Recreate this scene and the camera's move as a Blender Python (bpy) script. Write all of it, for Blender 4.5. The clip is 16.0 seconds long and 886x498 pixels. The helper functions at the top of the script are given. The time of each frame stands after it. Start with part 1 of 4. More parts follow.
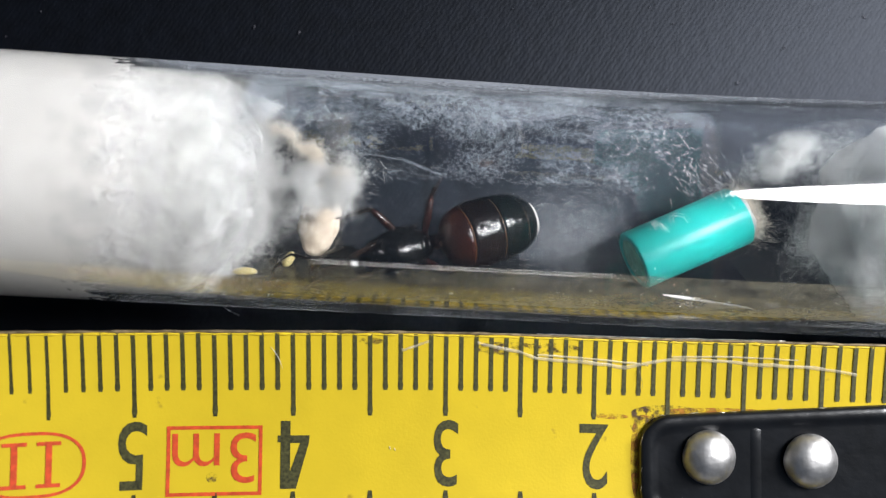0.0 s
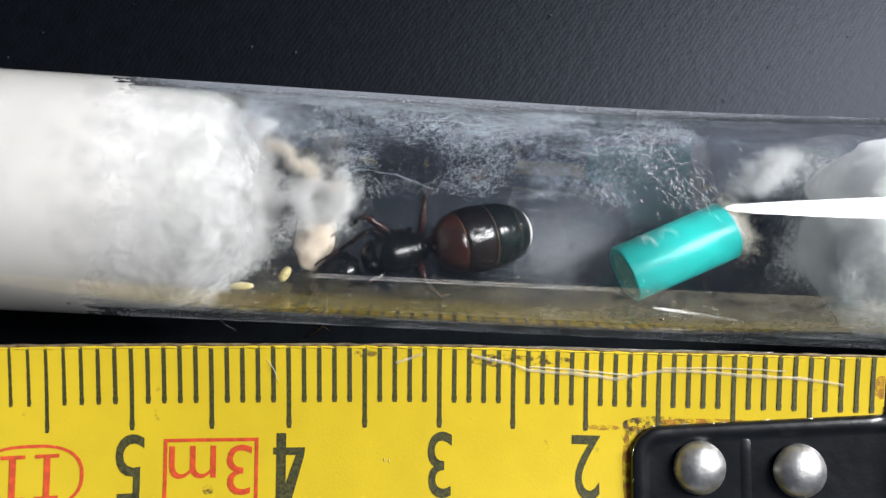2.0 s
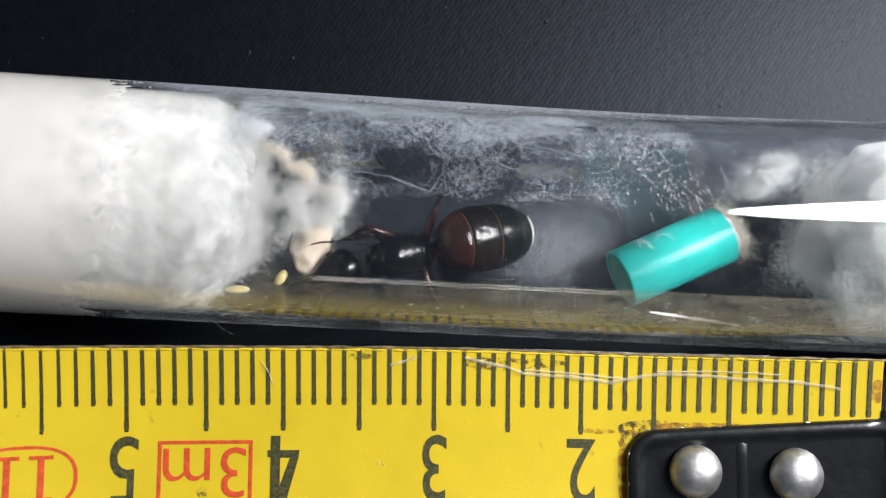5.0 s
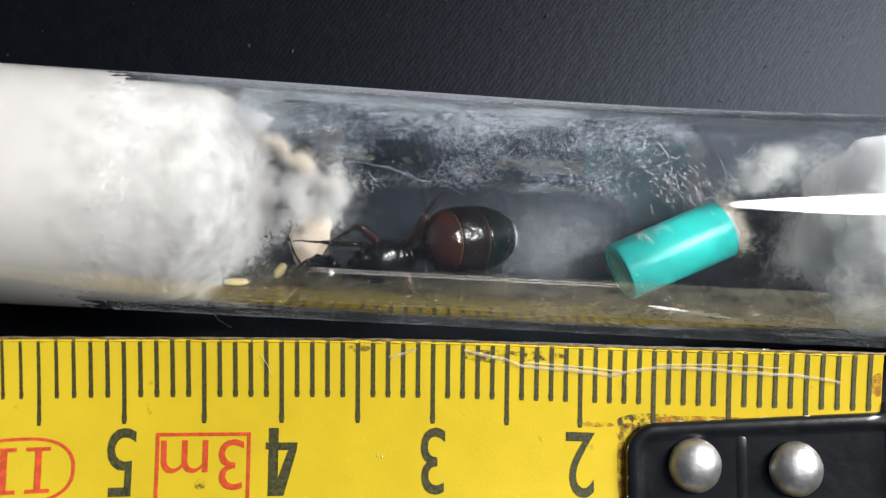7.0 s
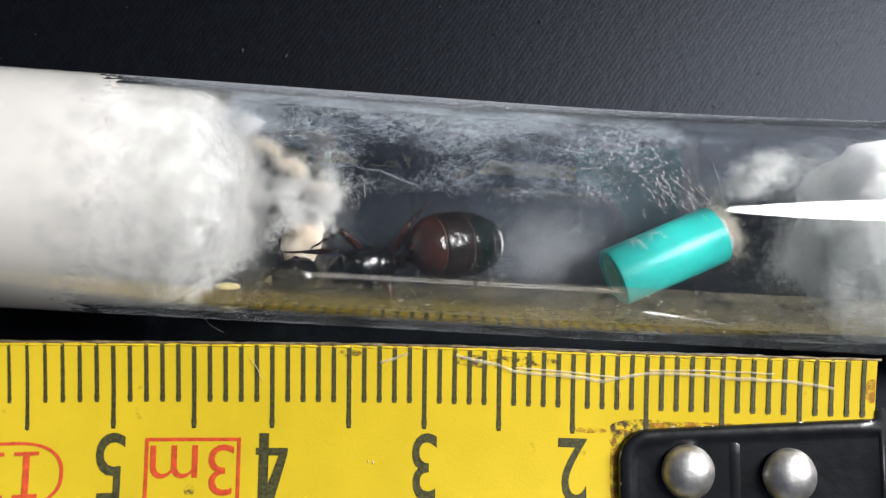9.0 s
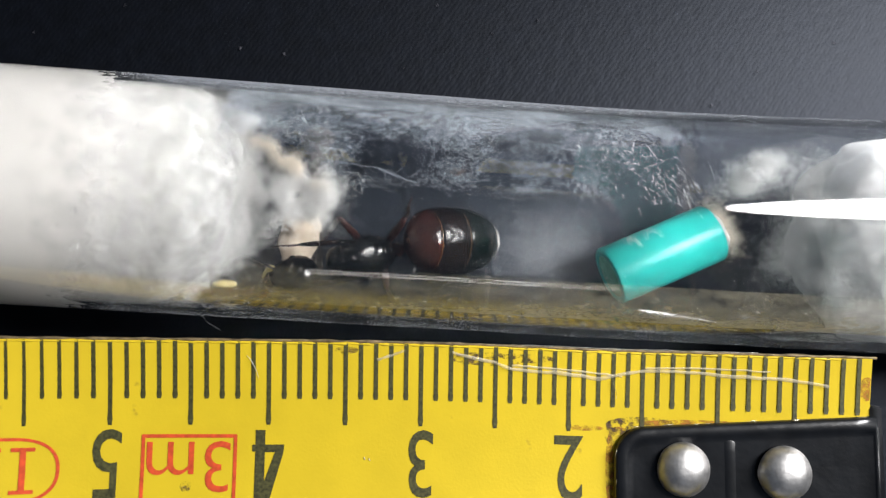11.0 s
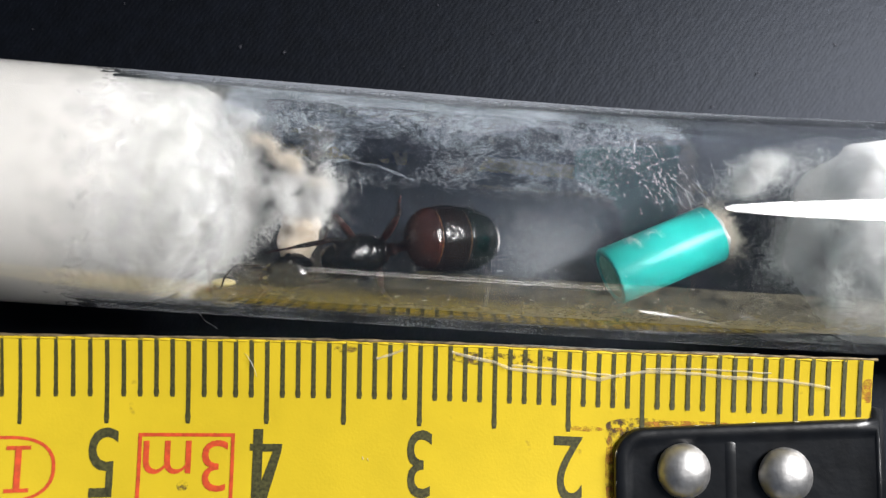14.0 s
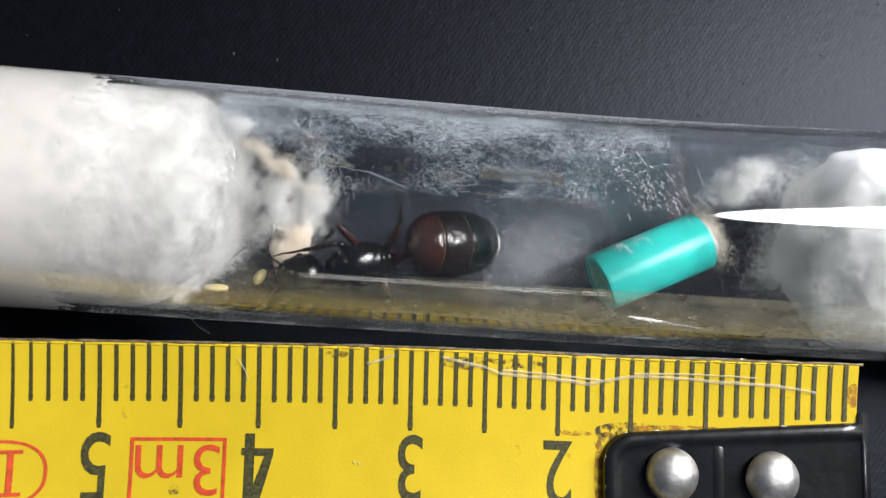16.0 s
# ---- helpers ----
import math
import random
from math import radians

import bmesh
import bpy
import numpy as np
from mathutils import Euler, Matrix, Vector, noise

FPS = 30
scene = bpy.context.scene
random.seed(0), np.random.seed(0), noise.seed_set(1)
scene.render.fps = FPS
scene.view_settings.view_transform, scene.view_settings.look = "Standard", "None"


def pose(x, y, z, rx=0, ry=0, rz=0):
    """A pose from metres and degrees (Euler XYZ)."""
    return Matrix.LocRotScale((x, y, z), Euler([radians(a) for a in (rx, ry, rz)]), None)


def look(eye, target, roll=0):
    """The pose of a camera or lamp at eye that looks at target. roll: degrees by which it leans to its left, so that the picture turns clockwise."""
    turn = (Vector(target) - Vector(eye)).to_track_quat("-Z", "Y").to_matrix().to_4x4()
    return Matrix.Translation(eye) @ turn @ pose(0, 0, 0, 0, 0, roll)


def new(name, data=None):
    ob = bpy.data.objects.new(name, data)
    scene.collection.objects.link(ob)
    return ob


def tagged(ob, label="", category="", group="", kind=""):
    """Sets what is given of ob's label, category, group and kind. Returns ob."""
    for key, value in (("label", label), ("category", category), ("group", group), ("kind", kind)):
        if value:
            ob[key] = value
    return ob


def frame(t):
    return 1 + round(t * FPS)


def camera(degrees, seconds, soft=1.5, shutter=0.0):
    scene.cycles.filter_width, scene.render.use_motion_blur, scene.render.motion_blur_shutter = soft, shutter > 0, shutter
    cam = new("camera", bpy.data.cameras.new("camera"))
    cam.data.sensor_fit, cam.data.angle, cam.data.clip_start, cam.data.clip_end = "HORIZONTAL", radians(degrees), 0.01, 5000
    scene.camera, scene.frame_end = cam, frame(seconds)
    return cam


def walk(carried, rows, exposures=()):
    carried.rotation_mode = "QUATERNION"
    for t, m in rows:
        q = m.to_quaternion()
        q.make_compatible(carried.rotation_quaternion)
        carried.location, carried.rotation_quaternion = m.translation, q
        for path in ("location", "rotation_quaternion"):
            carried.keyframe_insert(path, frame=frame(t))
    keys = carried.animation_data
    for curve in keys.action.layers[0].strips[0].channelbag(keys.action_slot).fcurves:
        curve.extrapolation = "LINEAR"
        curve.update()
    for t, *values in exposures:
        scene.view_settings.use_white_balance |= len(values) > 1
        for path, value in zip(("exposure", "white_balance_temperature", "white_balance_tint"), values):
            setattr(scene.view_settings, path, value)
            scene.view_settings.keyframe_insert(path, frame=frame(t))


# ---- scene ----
MM = 0.001

# camera: seconds, eye x y z in mm, turn about y, x and z in degrees
cam = camera(58.3, 16.0, 1.3)
cam.data.dof.use_dof, cam.data.dof.focus_distance, cam.data.dof.aperture_fstop = True, 0.0535, 32.0
ROWS = [
    (0, -4.17, 3.21, 53.11, -4.19, 2.45, 0.44),
    (0.5, -4.03, 3.08, 53.51, -4.28, 2.87, 0.31),
    (1, -3.93, 2.84, 53.79, -4.37, 3.18, 0.17),
    (1.5, -3.82, 2.80, 53.84, -4.40, 3.51, 0.20),
    (2, -3.91, 2.72, 54.09, -4.32, 3.93, 0.23),
    (2.5, -3.75, 2.88, 54.03, -4.28, 4.16, 0.21),
    (3, -3.68, 2.98, 54.24, -4.17, 4.58, 0.20),
    (3.5, -3.71, 2.64, 53.92, -4.07, 4.37, 0.28),
    (4, -3.58, 2.40, 53.95, -3.89, 4.54, 0.31),
    (6.5, -2.90, 1.56, 54.42, -3.99, 4.97, 0.40),
    (7, -3.13, 1.41, 53.99, -3.93, 4.99, 0.45),
    (7.5, -3.11, 1.21, 53.49, -4.01, 4.97, 0.49),
    (8, -3.06, 1.12, 53.25, -4.16, 5.15, 0.53),
    (8.5, -3.04, 1.16, 53.53, -4.21, 5.43, 0.55),
    (9, -2.68, 1.14, 53.79, -4.03, 5.63, 0.59),
    (11.5, -2.51, 0.78, 53.97, -4.17, 5.87, 0.76),
    (12, -2.40, 0.77, 54.27, -4.01, 6.10, 0.81),
    (12.5, -2.44, 0.90, 54.48, -4.10, 6.32, 0.81),
    (13, -2.59, 0.75, 54.00, -4.19, 6.24, 0.88),
    (13.5, -2.60, 0.53, 53.92, -4.20, 6.14, 0.93),
    (14, -2.65, 0.47, 53.59, -4.27, 6.12, 0.99),
    (14.5, -2.60, 0.27, 53.64, -4.25, 6.38, 1.04),
    (15, -2.63, 0.40, 53.93, -4.45, 6.54, 1.02),
    (15.5, -2.47, 0.51, 54.06, -4.54, 6.72, 1.07),
    (16, -2.56, 0.37, 54.11, -4.77, 6.60, 1.04),
]
walk(cam, [(t, pose(x * MM, y * MM, z * MM) @ pose(0, 0, 0, 0, turn, 0) @ pose(0, 0, 0, tip, 0, 0) @ pose(0, 0, 0, 0, 0, lean)) for t, x, y, z, turn, tip, lean in ROWS],
     exposures=((0, 0.0, 6230, 11), (4, 0.04, 6230, 11), (6.5, 0.03, 6420, 11), (16, 0.04, 6420, 11)))

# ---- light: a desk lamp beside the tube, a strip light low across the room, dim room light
GROUND = -8.8
world = bpy.data.worlds.new("room_light")
scene.world = world
world.use_nodes = True
world.node_tree.nodes["Background"].inputs[0].default_value = (0.6, 0.75, 1.0, 1)
world.node_tree.nodes["Background"].inputs[1].default_value = 0.09


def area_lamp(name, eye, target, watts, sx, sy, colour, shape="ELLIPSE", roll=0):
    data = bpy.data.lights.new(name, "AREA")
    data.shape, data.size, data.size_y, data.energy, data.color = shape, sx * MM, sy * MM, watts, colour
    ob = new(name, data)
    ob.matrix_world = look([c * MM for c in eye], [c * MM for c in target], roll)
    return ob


area_lamp("desk_lamp_light", (124, 54, 121), (5, 5, 0), 0.65, 45, 121, (1.0, 0.985, 0.965))
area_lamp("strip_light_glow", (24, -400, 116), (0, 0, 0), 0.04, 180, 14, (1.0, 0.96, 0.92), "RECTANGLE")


# ---- materials
def material(name, colour, rough=0.6, metal=0.0, vary=0.0, scale=800.0, bump=0.0, bump_scale=2000.0, bump_detail=5, spec=0.5, second=None, **more):
    m = bpy.data.materials.new(name)
    m.use_nodes = True
    nt = m.node_tree
    b = nt.nodes["Principled BSDF"]
    b.inputs["Base Color"].default_value = (*colour, 1)
    b.inputs["Roughness"].default_value, b.inputs["Metallic"].default_value = rough, metal
    b.inputs["Specular IOR Level"].default_value = spec
    for key, value in more.items():
        b.inputs[key.replace("_", " ")].default_value = value
    co = nt.nodes.new("ShaderNodeTexCoord")
    if vary or second:
        n = nt.nodes.new("ShaderNodeTexNoise")
        n.inputs["Scale"].default_value, n.inputs["Detail"].default_value = scale, 6
        nt.links.new(co.outputs["Object"], n.inputs["Vector"])
        r = nt.nodes.new("ShaderNodeValToRGB")
        r.color_ramp.elements[0].position, r.color_ramp.elements[1].position = 0.3, 0.72
        r.color_ramp.elements[0].color = (*(c * (1 - vary) for c in colour), 1)
        r.color_ramp.elements[1].color = (*(second or [c * (1 + vary) for c in colour]), 1)
        nt.links.new(n.outputs["Fac"], r.inputs["Fac"])
        nt.links.new(r.outputs["Color"], b.inputs["Base Color"])
    if bump:
        n = nt.nodes.new("ShaderNodeTexNoise")
        n.inputs["Scale"].default_value, n.inputs["Detail"].default_value = bump_scale, bump_detail
        nt.links.new(co.outputs["Object"], n.inputs["Vector"])
        p = nt.nodes.new("ShaderNodeBump")
        p.inputs["Strength"].default_value, p.inputs["Distance"].default_value = bump, 0.0002
        nt.links.new(n.outputs["Fac"], p.inputs["Height"])
        nt.links.new(p.outputs["Normal"], b.inputs["Normal"])
    return m


def cloth_material():
    """Black synthetic cloth: a fine soft weave with a nap that catches light."""
    m = material("black_woven_cloth", (0.0007, 0.001, 0.0019), 0.52, vary=0.5, scale=700, second=(0.0017, 0.0023, 0.0043), spec=0.26, Specular_Tint=(0.75, 0.83, 1.0, 1.0))
    nt = m.node_tree
    b = nt.nodes["Principled BSDF"]
    co = nt.nodes["Texture Coordinate"]
    turn = nt.nodes.new("ShaderNodeMapping")
    turn.inputs["Rotation"].default_value[2] = 0.58
    nt.links.new(co.outputs["Object"], turn.inputs["Vector"])
    twill = nt.nodes.new("ShaderNodeTexWave")
    twill.inputs["Scale"].default_value, twill.inputs["Distortion"].default_value = 860, 5.0
    twill.inputs["Detail"].default_value, twill.inputs["Detail Scale"].default_value = 3, 3
    nt.links.new(turn.outputs["Vector"], twill.inputs["Vector"])
    nap = nt.nodes.new("ShaderNodeTexNoise")
    nap.inputs["Scale"].default_value, nap.inputs["Detail"].default_value = 1150, 6
    nt.links.new(turn.outputs["Vector"], nap.inputs["Vector"])
    both = nt.nodes.new("ShaderNodeMath")
    both.operation = "MULTIPLY_ADD"
    both.inputs[1].default_value = 0.2
    nt.links.new(twill.outputs["Fac"], both.inputs[0])
    nt.links.new(nap.outputs["Fac"], both.inputs[2])
    total = both.outputs[0]
    p = nt.nodes.new("ShaderNodeBump")
    p.inputs["Strength"].default_value, p.inputs["Distance"].default_value = 0.3, 0.00013
    nt.links.new(total, p.inputs["Height"])
    nt.links.new(p.outputs["Normal"], b.inputs["Normal"])
    return m


def tape_material():
    """Yellow lacquer, scuffed, with brown grime in specks."""
    m = material("yellow_lacquer", (0.67, 0.485, 0.018), 0.38, vary=0.06, scale=250, bump=0.05, bump_scale=5000)
    nt = m.node_tree
    b = nt.nodes["Principled BSDF"]
    co = nt.nodes["Texture Coordinate"]
    base = b.inputs["Base Color"].links[0].from_socket
    n = nt.nodes.new("ShaderNodeTexNoise")
    n.inputs["Scale"].default_value, n.inputs["Detail"].default_value = 520, 8
    nt.links.new(co.outputs["Object"], n.inputs["Vector"])
    r = nt.nodes.new("ShaderNodeValToRGB")
    r.color_ramp.elements[0].position, r.color_ramp.elements[1].position = 0.69, 0.78
    nt.links.new(n.outputs["Fac"], r.inputs["Fac"])
    mix = nt.nodes.new("ShaderNodeMixRGB")
    mix.inputs["Color2"].default_value = (0.25, 0.13, 0.02, 1)
    nt.links.new(r.outputs["Color"], mix.inputs["Fac"])
    nt.links.new(base, mix.inputs["Color1"])
    nt.links.new(mix.outputs["Color"], b.inputs["Base Color"])
    return m


CLOTH = cloth_material()
YELLOW = tape_material()
STEEL_EDGE = material("bare_blade_edge", (0.2, 0.15, 0.08), 0.45, 0.3, vary=0.6, scale=1800)
BRIGHT_EDGE = material("bare_steel_edge", (0.6, 0.58, 0.52), 0.3, 1.0, vary=0.3, scale=1500)
INK = material("olive_black_ink", (0.032, 0.031, 0.01), 0.5, vary=0.35, scale=5200, second=(0.1, 0.095, 0.03))
RED = material("red_ink", (0.62, 0.075, 0.02), 0.5, vary=0.25, scale=2500)
RUST = material("rust_stain", (0.42, 0.17, 0.02), 0.7, vary=0.4, scale=2500)
GRIME = material("brown_grime", (0.1, 0.06, 0.03), 0.8, vary=0.6, scale=3000, bump=0.5, bump_scale=5000)
BLACK_PAINT = material("black_enamel", (0.0028, 0.003, 0.0037), 0.29, vary=0.3, scale=450, bump=0.3, bump_scale=520, spec=0.65, second=(0.008, 0.009, 0.011))
RIVET = material("nickel_rivet", (0.56, 0.55, 0.54), 0.46, 1.0, vary=0.25, scale=1500, bump=0.35, bump_scale=1100)
FILM = material("clear_peeling_film", (0.72, 0.66, 0.5), 0.22, vary=0.2, scale=2500, Alpha=0.38)
SLIVER = material("reflection_streak_white", (0.8, 0.8, 0.8), 0.3, vary=0.1)
GLASS = material("tube_glass", (0.985, 0.995, 0.99), 0.0, Transmission_Weight=1.0, IOR=1.6)
COTTON = material("white_cotton", (0.53, 0.52, 0.5), 0.95, vary=0.05, scale=500, bump=0.1, bump_scale=3000, spec=0.1, Subsurface_Weight=1.0, Subsurface_Scale=0.008, Subsurface_Radius=(1.0, 1.0, 0.95))
FIBRE = material("cotton_fibre", (0.76, 0.76, 0.75), 0.6, spec=0.3)
FLUFF = material("white_cotton_fluff", (0.7, 0.7, 0.69), 0.6, spec=0.2)
PLUG_FLUFF = material("plug_cotton_fluff", (0.5, 0.5, 0.49), 0.7, spec=0.2)
TAN_FIBRE = material("tan_cotton_fibre", (0.76, 0.69, 0.59), 0.6, spec=0.2)
GREY_FIBRE = material("grey_cotton_fibre", (0.66, 0.67, 0.66), 0.7, spec=0.1)
FINE_FIBRE = material("fine_cotton_fibre", (0.42, 0.46, 0.51), 0.6, spec=0.3)
VEIL = material("floor_light_threads", (0.58, 0.6, 0.64), 0.7, spec=0.2, Alpha=0.2)


def loose_material(name, colour, low, high):
    """Thin cotton that shows what lies behind it where it is sparse."""
    m = material(name, colour, 0.95, vary=0.08, scale=900, bump=0.5, bump_scale=2000, spec=0.1)
    nt = m.node_tree
    n = nt.nodes.new("ShaderNodeTexNoise")
    n.inputs["Scale"].default_value, n.inputs["Detail"].default_value = 900, 9
    r = nt.nodes.new("ShaderNodeValToRGB")
    r.color_ramp.elements[0].position, r.color_ramp.elements[1].position = low, high
    nt.links.new(nt.nodes["Texture Coordinate"].outputs["Object"], n.inputs["Vector"])
    nt.links.new(n.outputs["Fac"], r.inputs["Fac"])
    nt.links.new(r.outputs["Color"], nt.nodes["Principled BSDF"].inputs["Alpha"])
    return m


GREY_COTTON = material("grey_white_cotton", (0.47, 0.475, 0.475), 0.95, vary=0.12, scale=300, bump=0.1, bump_scale=1500, spec=0.1, Subsurface_Weight=1.0, Subsurface_Scale=0.004, Subsurface_Radius=(1.0, 1.0, 0.95))
LOOSE = loose_material("loose_white_cotton", (0.72, 0.72, 0.71), 0.25, 0.55)
LOOSE_TAN = loose_material("loose_tan_cotton", (0.8, 0.71, 0.6), 0.3, 0.8)


def patchy(m, stretch, scale, steps, along=None, slope=0.6, axis="X", grain=0.7, fades=()):
    """Lets a surface through in patches: noise, with a slope along one axis in the object's own space."""
    nt = m.node_tree
    co = nt.nodes["Texture Coordinate"]
    size = nt.nodes.new("ShaderNodeMapping")
    size.inputs["Scale"].default_value = stretch
    nt.links.new(co.outputs["Object"], size.inputs["Vector"])
    n = nt.nodes.new("ShaderNodeTexNoise")
    n.inputs["Scale"].default_value, n.inputs["Detail"].default_value, n.inputs["Roughness"].default_value = scale, 8, grain
    nt.links.new(size.outputs["Vector"], n.inputs["Vector"])
    value = n.outputs["Fac"]
    if along:
        split = nt.nodes.new("ShaderNodeSeparateXYZ")
        nt.links.new(co.outputs["Object"], split.inputs[0])
        ramp = nt.nodes.new("ShaderNodeMapRange")
        ramp.inputs["From Min"].default_value, ramp.inputs["From Max"].default_value = along
        ramp.inputs["To Min"].default_value, ramp.inputs["To Max"].default_value = slope, -slope
        nt.links.new(split.outputs[axis], ramp.inputs["Value"])
        add = nt.nodes.new("ShaderNodeMath")
        nt.links.new(value, add.inputs[0])
        nt.links.new(ramp.outputs["Result"], add.inputs[1])
        value = add.outputs[0]
    for x0, x1, amount in fades:
        split = nt.nodes.new("ShaderNodeSeparateXYZ")
        nt.links.new(co.outputs["Object"], split.inputs[0])
        ramp = nt.nodes.new("ShaderNodeMapRange")
        ramp.inputs["From Min"].default_value, ramp.inputs["From Max"].default_value = x0, x1
        ramp.inputs["To Min"].default_value, ramp.inputs["To Max"].default_value = 0, -amount
        nt.links.new(split.outputs["X"], ramp.inputs["Value"])
        add = nt.nodes.new("ShaderNodeMath")
        nt.links.new(value, add.inputs[0])
        nt.links.new(ramp.outputs["Result"], add.inputs[1])
        value = add.outputs[0]
    r = nt.nodes.new("ShaderNodeValToRGB")
    r.color_ramp.elements[0].position, r.color_ramp.elements[0].color = steps[0][0], (steps[0][1],) * 3 + (1,)
    r.color_ramp.elements[1].position, r.color_ramp.elements[1].color = steps[1][0], (steps[1][1],) * 3 + (1,)
    nt.links.new(value, r.inputs["Fac"])
    nt.links.new(r.outputs["Color"], nt.nodes["Principled BSDF"].inputs["Alpha"])
    return m


def darken_front(m, x0, x1, colour):
    """Paints the cotton darker towards its front face, offsetting the lamp's brightening, in an uneven front."""
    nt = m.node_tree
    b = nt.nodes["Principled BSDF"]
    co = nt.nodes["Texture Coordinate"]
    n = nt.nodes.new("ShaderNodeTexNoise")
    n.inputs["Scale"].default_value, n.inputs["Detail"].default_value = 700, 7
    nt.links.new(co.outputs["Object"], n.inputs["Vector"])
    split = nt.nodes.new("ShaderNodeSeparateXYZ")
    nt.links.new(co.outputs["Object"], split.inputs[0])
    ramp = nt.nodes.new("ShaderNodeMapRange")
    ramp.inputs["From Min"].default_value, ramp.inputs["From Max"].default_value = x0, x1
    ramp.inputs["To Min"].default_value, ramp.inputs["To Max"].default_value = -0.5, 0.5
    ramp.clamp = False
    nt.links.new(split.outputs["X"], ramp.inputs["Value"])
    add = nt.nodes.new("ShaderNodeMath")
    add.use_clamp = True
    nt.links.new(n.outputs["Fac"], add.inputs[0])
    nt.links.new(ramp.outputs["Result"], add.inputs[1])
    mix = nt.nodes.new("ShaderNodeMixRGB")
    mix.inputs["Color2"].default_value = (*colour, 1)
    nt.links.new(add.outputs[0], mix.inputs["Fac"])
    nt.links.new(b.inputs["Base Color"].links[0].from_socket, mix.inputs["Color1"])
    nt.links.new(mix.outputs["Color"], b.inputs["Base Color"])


# darker colour at the plug's face evens out how the lamp lights it
darken_front(COTTON, -0.0235, -0.0125, (0.255, 0.255, 0.252))
patchy(RUST, (1, 1, 1), 1600, ((0.4, 0.0), (0.58, 0.8)))
patchy(GRIME, (1, 1, 1), 1900, ((0.46, 0.0), (0.62, 0.85)))
ARC = material("bubble_rim", (0.3, 0.3, 0.29), 0.3, vary=0.3)
FOG = patchy(material("dusty_film", (0.42, 0.45, 0.5), 0.8, spec=0.2), (1.6, 1, 1), 2600, ((0.44, 0.0), (0.78, 0.62)), (0.0034, 0.0066), 0.3, "Z", 0.9, fades=((-0.0165, -0.0225, 0.4), (0.002, 0.03, 0.34)))
SIDE_FOG = patchy(material("thin_dusty_film", (0.5, 0.53, 0.58), 0.8, spec=0.2), (0.8, 1, 1), 9000, ((0.48, 0.01), (0.8, 0.4)))
HAZE = patchy(material("faint_dust_film", (0.46, 0.53, 0.67), 0.8, spec=0.2), (0.5, 1, 1), 700, ((0.3, 0.001), (1.0, 0.022)), (0.03, -0.006), 0.4)
FROST = patchy(material("frosty_film", (0.42, 0.49, 0.65), 0.7, spec=0.3), (1.3, 1, 1), 460, ((0.4, 0.0), (0.95, 0.09)), (0.0082, -0.001), 0.22, "Y", 0.88)
# low dust film; its warm colour paints in yellow light thrown by the tape
LOW_HAZE = patchy(material("low_dust_tape_light", (0.66, 0.6, 0.42), 0.8, spec=0.2), (0.5, 1, 1), 900, ((0.24, 0.0), (0.9, 0.75)), (0.0033, 0.0071), 0.23, "Z", grain=0.85, fades=((0.008, -0.004, 0.1),))
STAINED = material("stained_cotton", (0.46, 0.375, 0.285), 0.85, vary=0.12, scale=700, bump=0.2, bump_scale=2200, second=(0.55, 0.48, 0.39), spec=0.15)
EGG = material("yellow_egg", (0.44, 0.37, 0.16), 0.4, vary=0.1)
GREEN = material("green_plastic", (0.014, 0.33, 0.3), 0.4, vary=0.12, scale=420, bump=0.15, bump_scale=1500, Anisotropic=0.85, Anisotropic_Rotation=0.25)
ring = GREEN.node_tree.nodes.new("ShaderNodeTangent")
ring.direction_type, ring.axis = "RADIAL", "X"
GREEN.node_tree.links.new(ring.outputs["Tangent"], GREEN.node_tree.nodes["Principled BSDF"].inputs["Tangent"])
GREEN_FILL = material("dull_green_filling", (0.11, 0.3, 0.23), 0.8, vary=0.25, scale=1500, bump=0.6, bump_scale=2500)
RUST_DARK = material("dark_brown_smear", (0.035, 0.014, 0.007), 0.5, vary=0.4)
LINT = material("grey_lint", (0.07, 0.07, 0.085), 0.8, vary=0.4)
DUST = material("pale_dust", (0.54, 0.56, 0.58), 0.7, vary=0.3)
DROPLET = material("condensation", (0.9, 0.92, 0.94), 0.15, Transmission_Weight=0.6, IOR=1.33)
CUTICLE = material("black_cuticle", (0.0012, 0.001, 0.0009), 0.16, vary=0.4, scale=1500, bump=0.45, bump_scale=1300, bump_detail=1, spec=0.5, IOR=1.56)
BROWN_CUTICLE = material("red_brown_cuticle", (0.009, 0.003, 0.0022), 0.19, vary=0.5, scale=420, bump=0.6, bump_scale=1700, bump_detail=2, spec=0.5, second=(0.045, 0.009, 0.0033), IOR=1.7)
DARK_CUTICLE = material("green_black_cuticle", (0.0011, 0.0026, 0.0022), 0.18, vary=0.4, scale=900, bump=0.55, bump_scale=1300, bump_detail=1, spec=0.5, IOR=1.56)
LEG = material("leg_cuticle", (0.011, 0.006, 0.0045), 0.22, vary=0.4, scale=1200)
RED_LEG = material("reddish_leg_cuticle", (0.042, 0.01, 0.006), 0.25, vary=0.4, scale=1200, second=(0.015, 0.007, 0.006))
MID_CUTICLE = material("brown_black_cuticle", (0.0075, 0.0024, 0.0017), 0.2, vary=0.5, scale=500, bump=0.55, bump_scale=1500, bump_detail=1, spec=0.5, second=(0.004, 0.0025, 0.002), IOR=1.6)
MEMBRANE = material("golden_membrane", (0.14, 0.075, 0.03), 0.3, vary=0.2)
PALE = material("tail_highlight_pale", (0.42, 0.4, 0.37), 0.5)


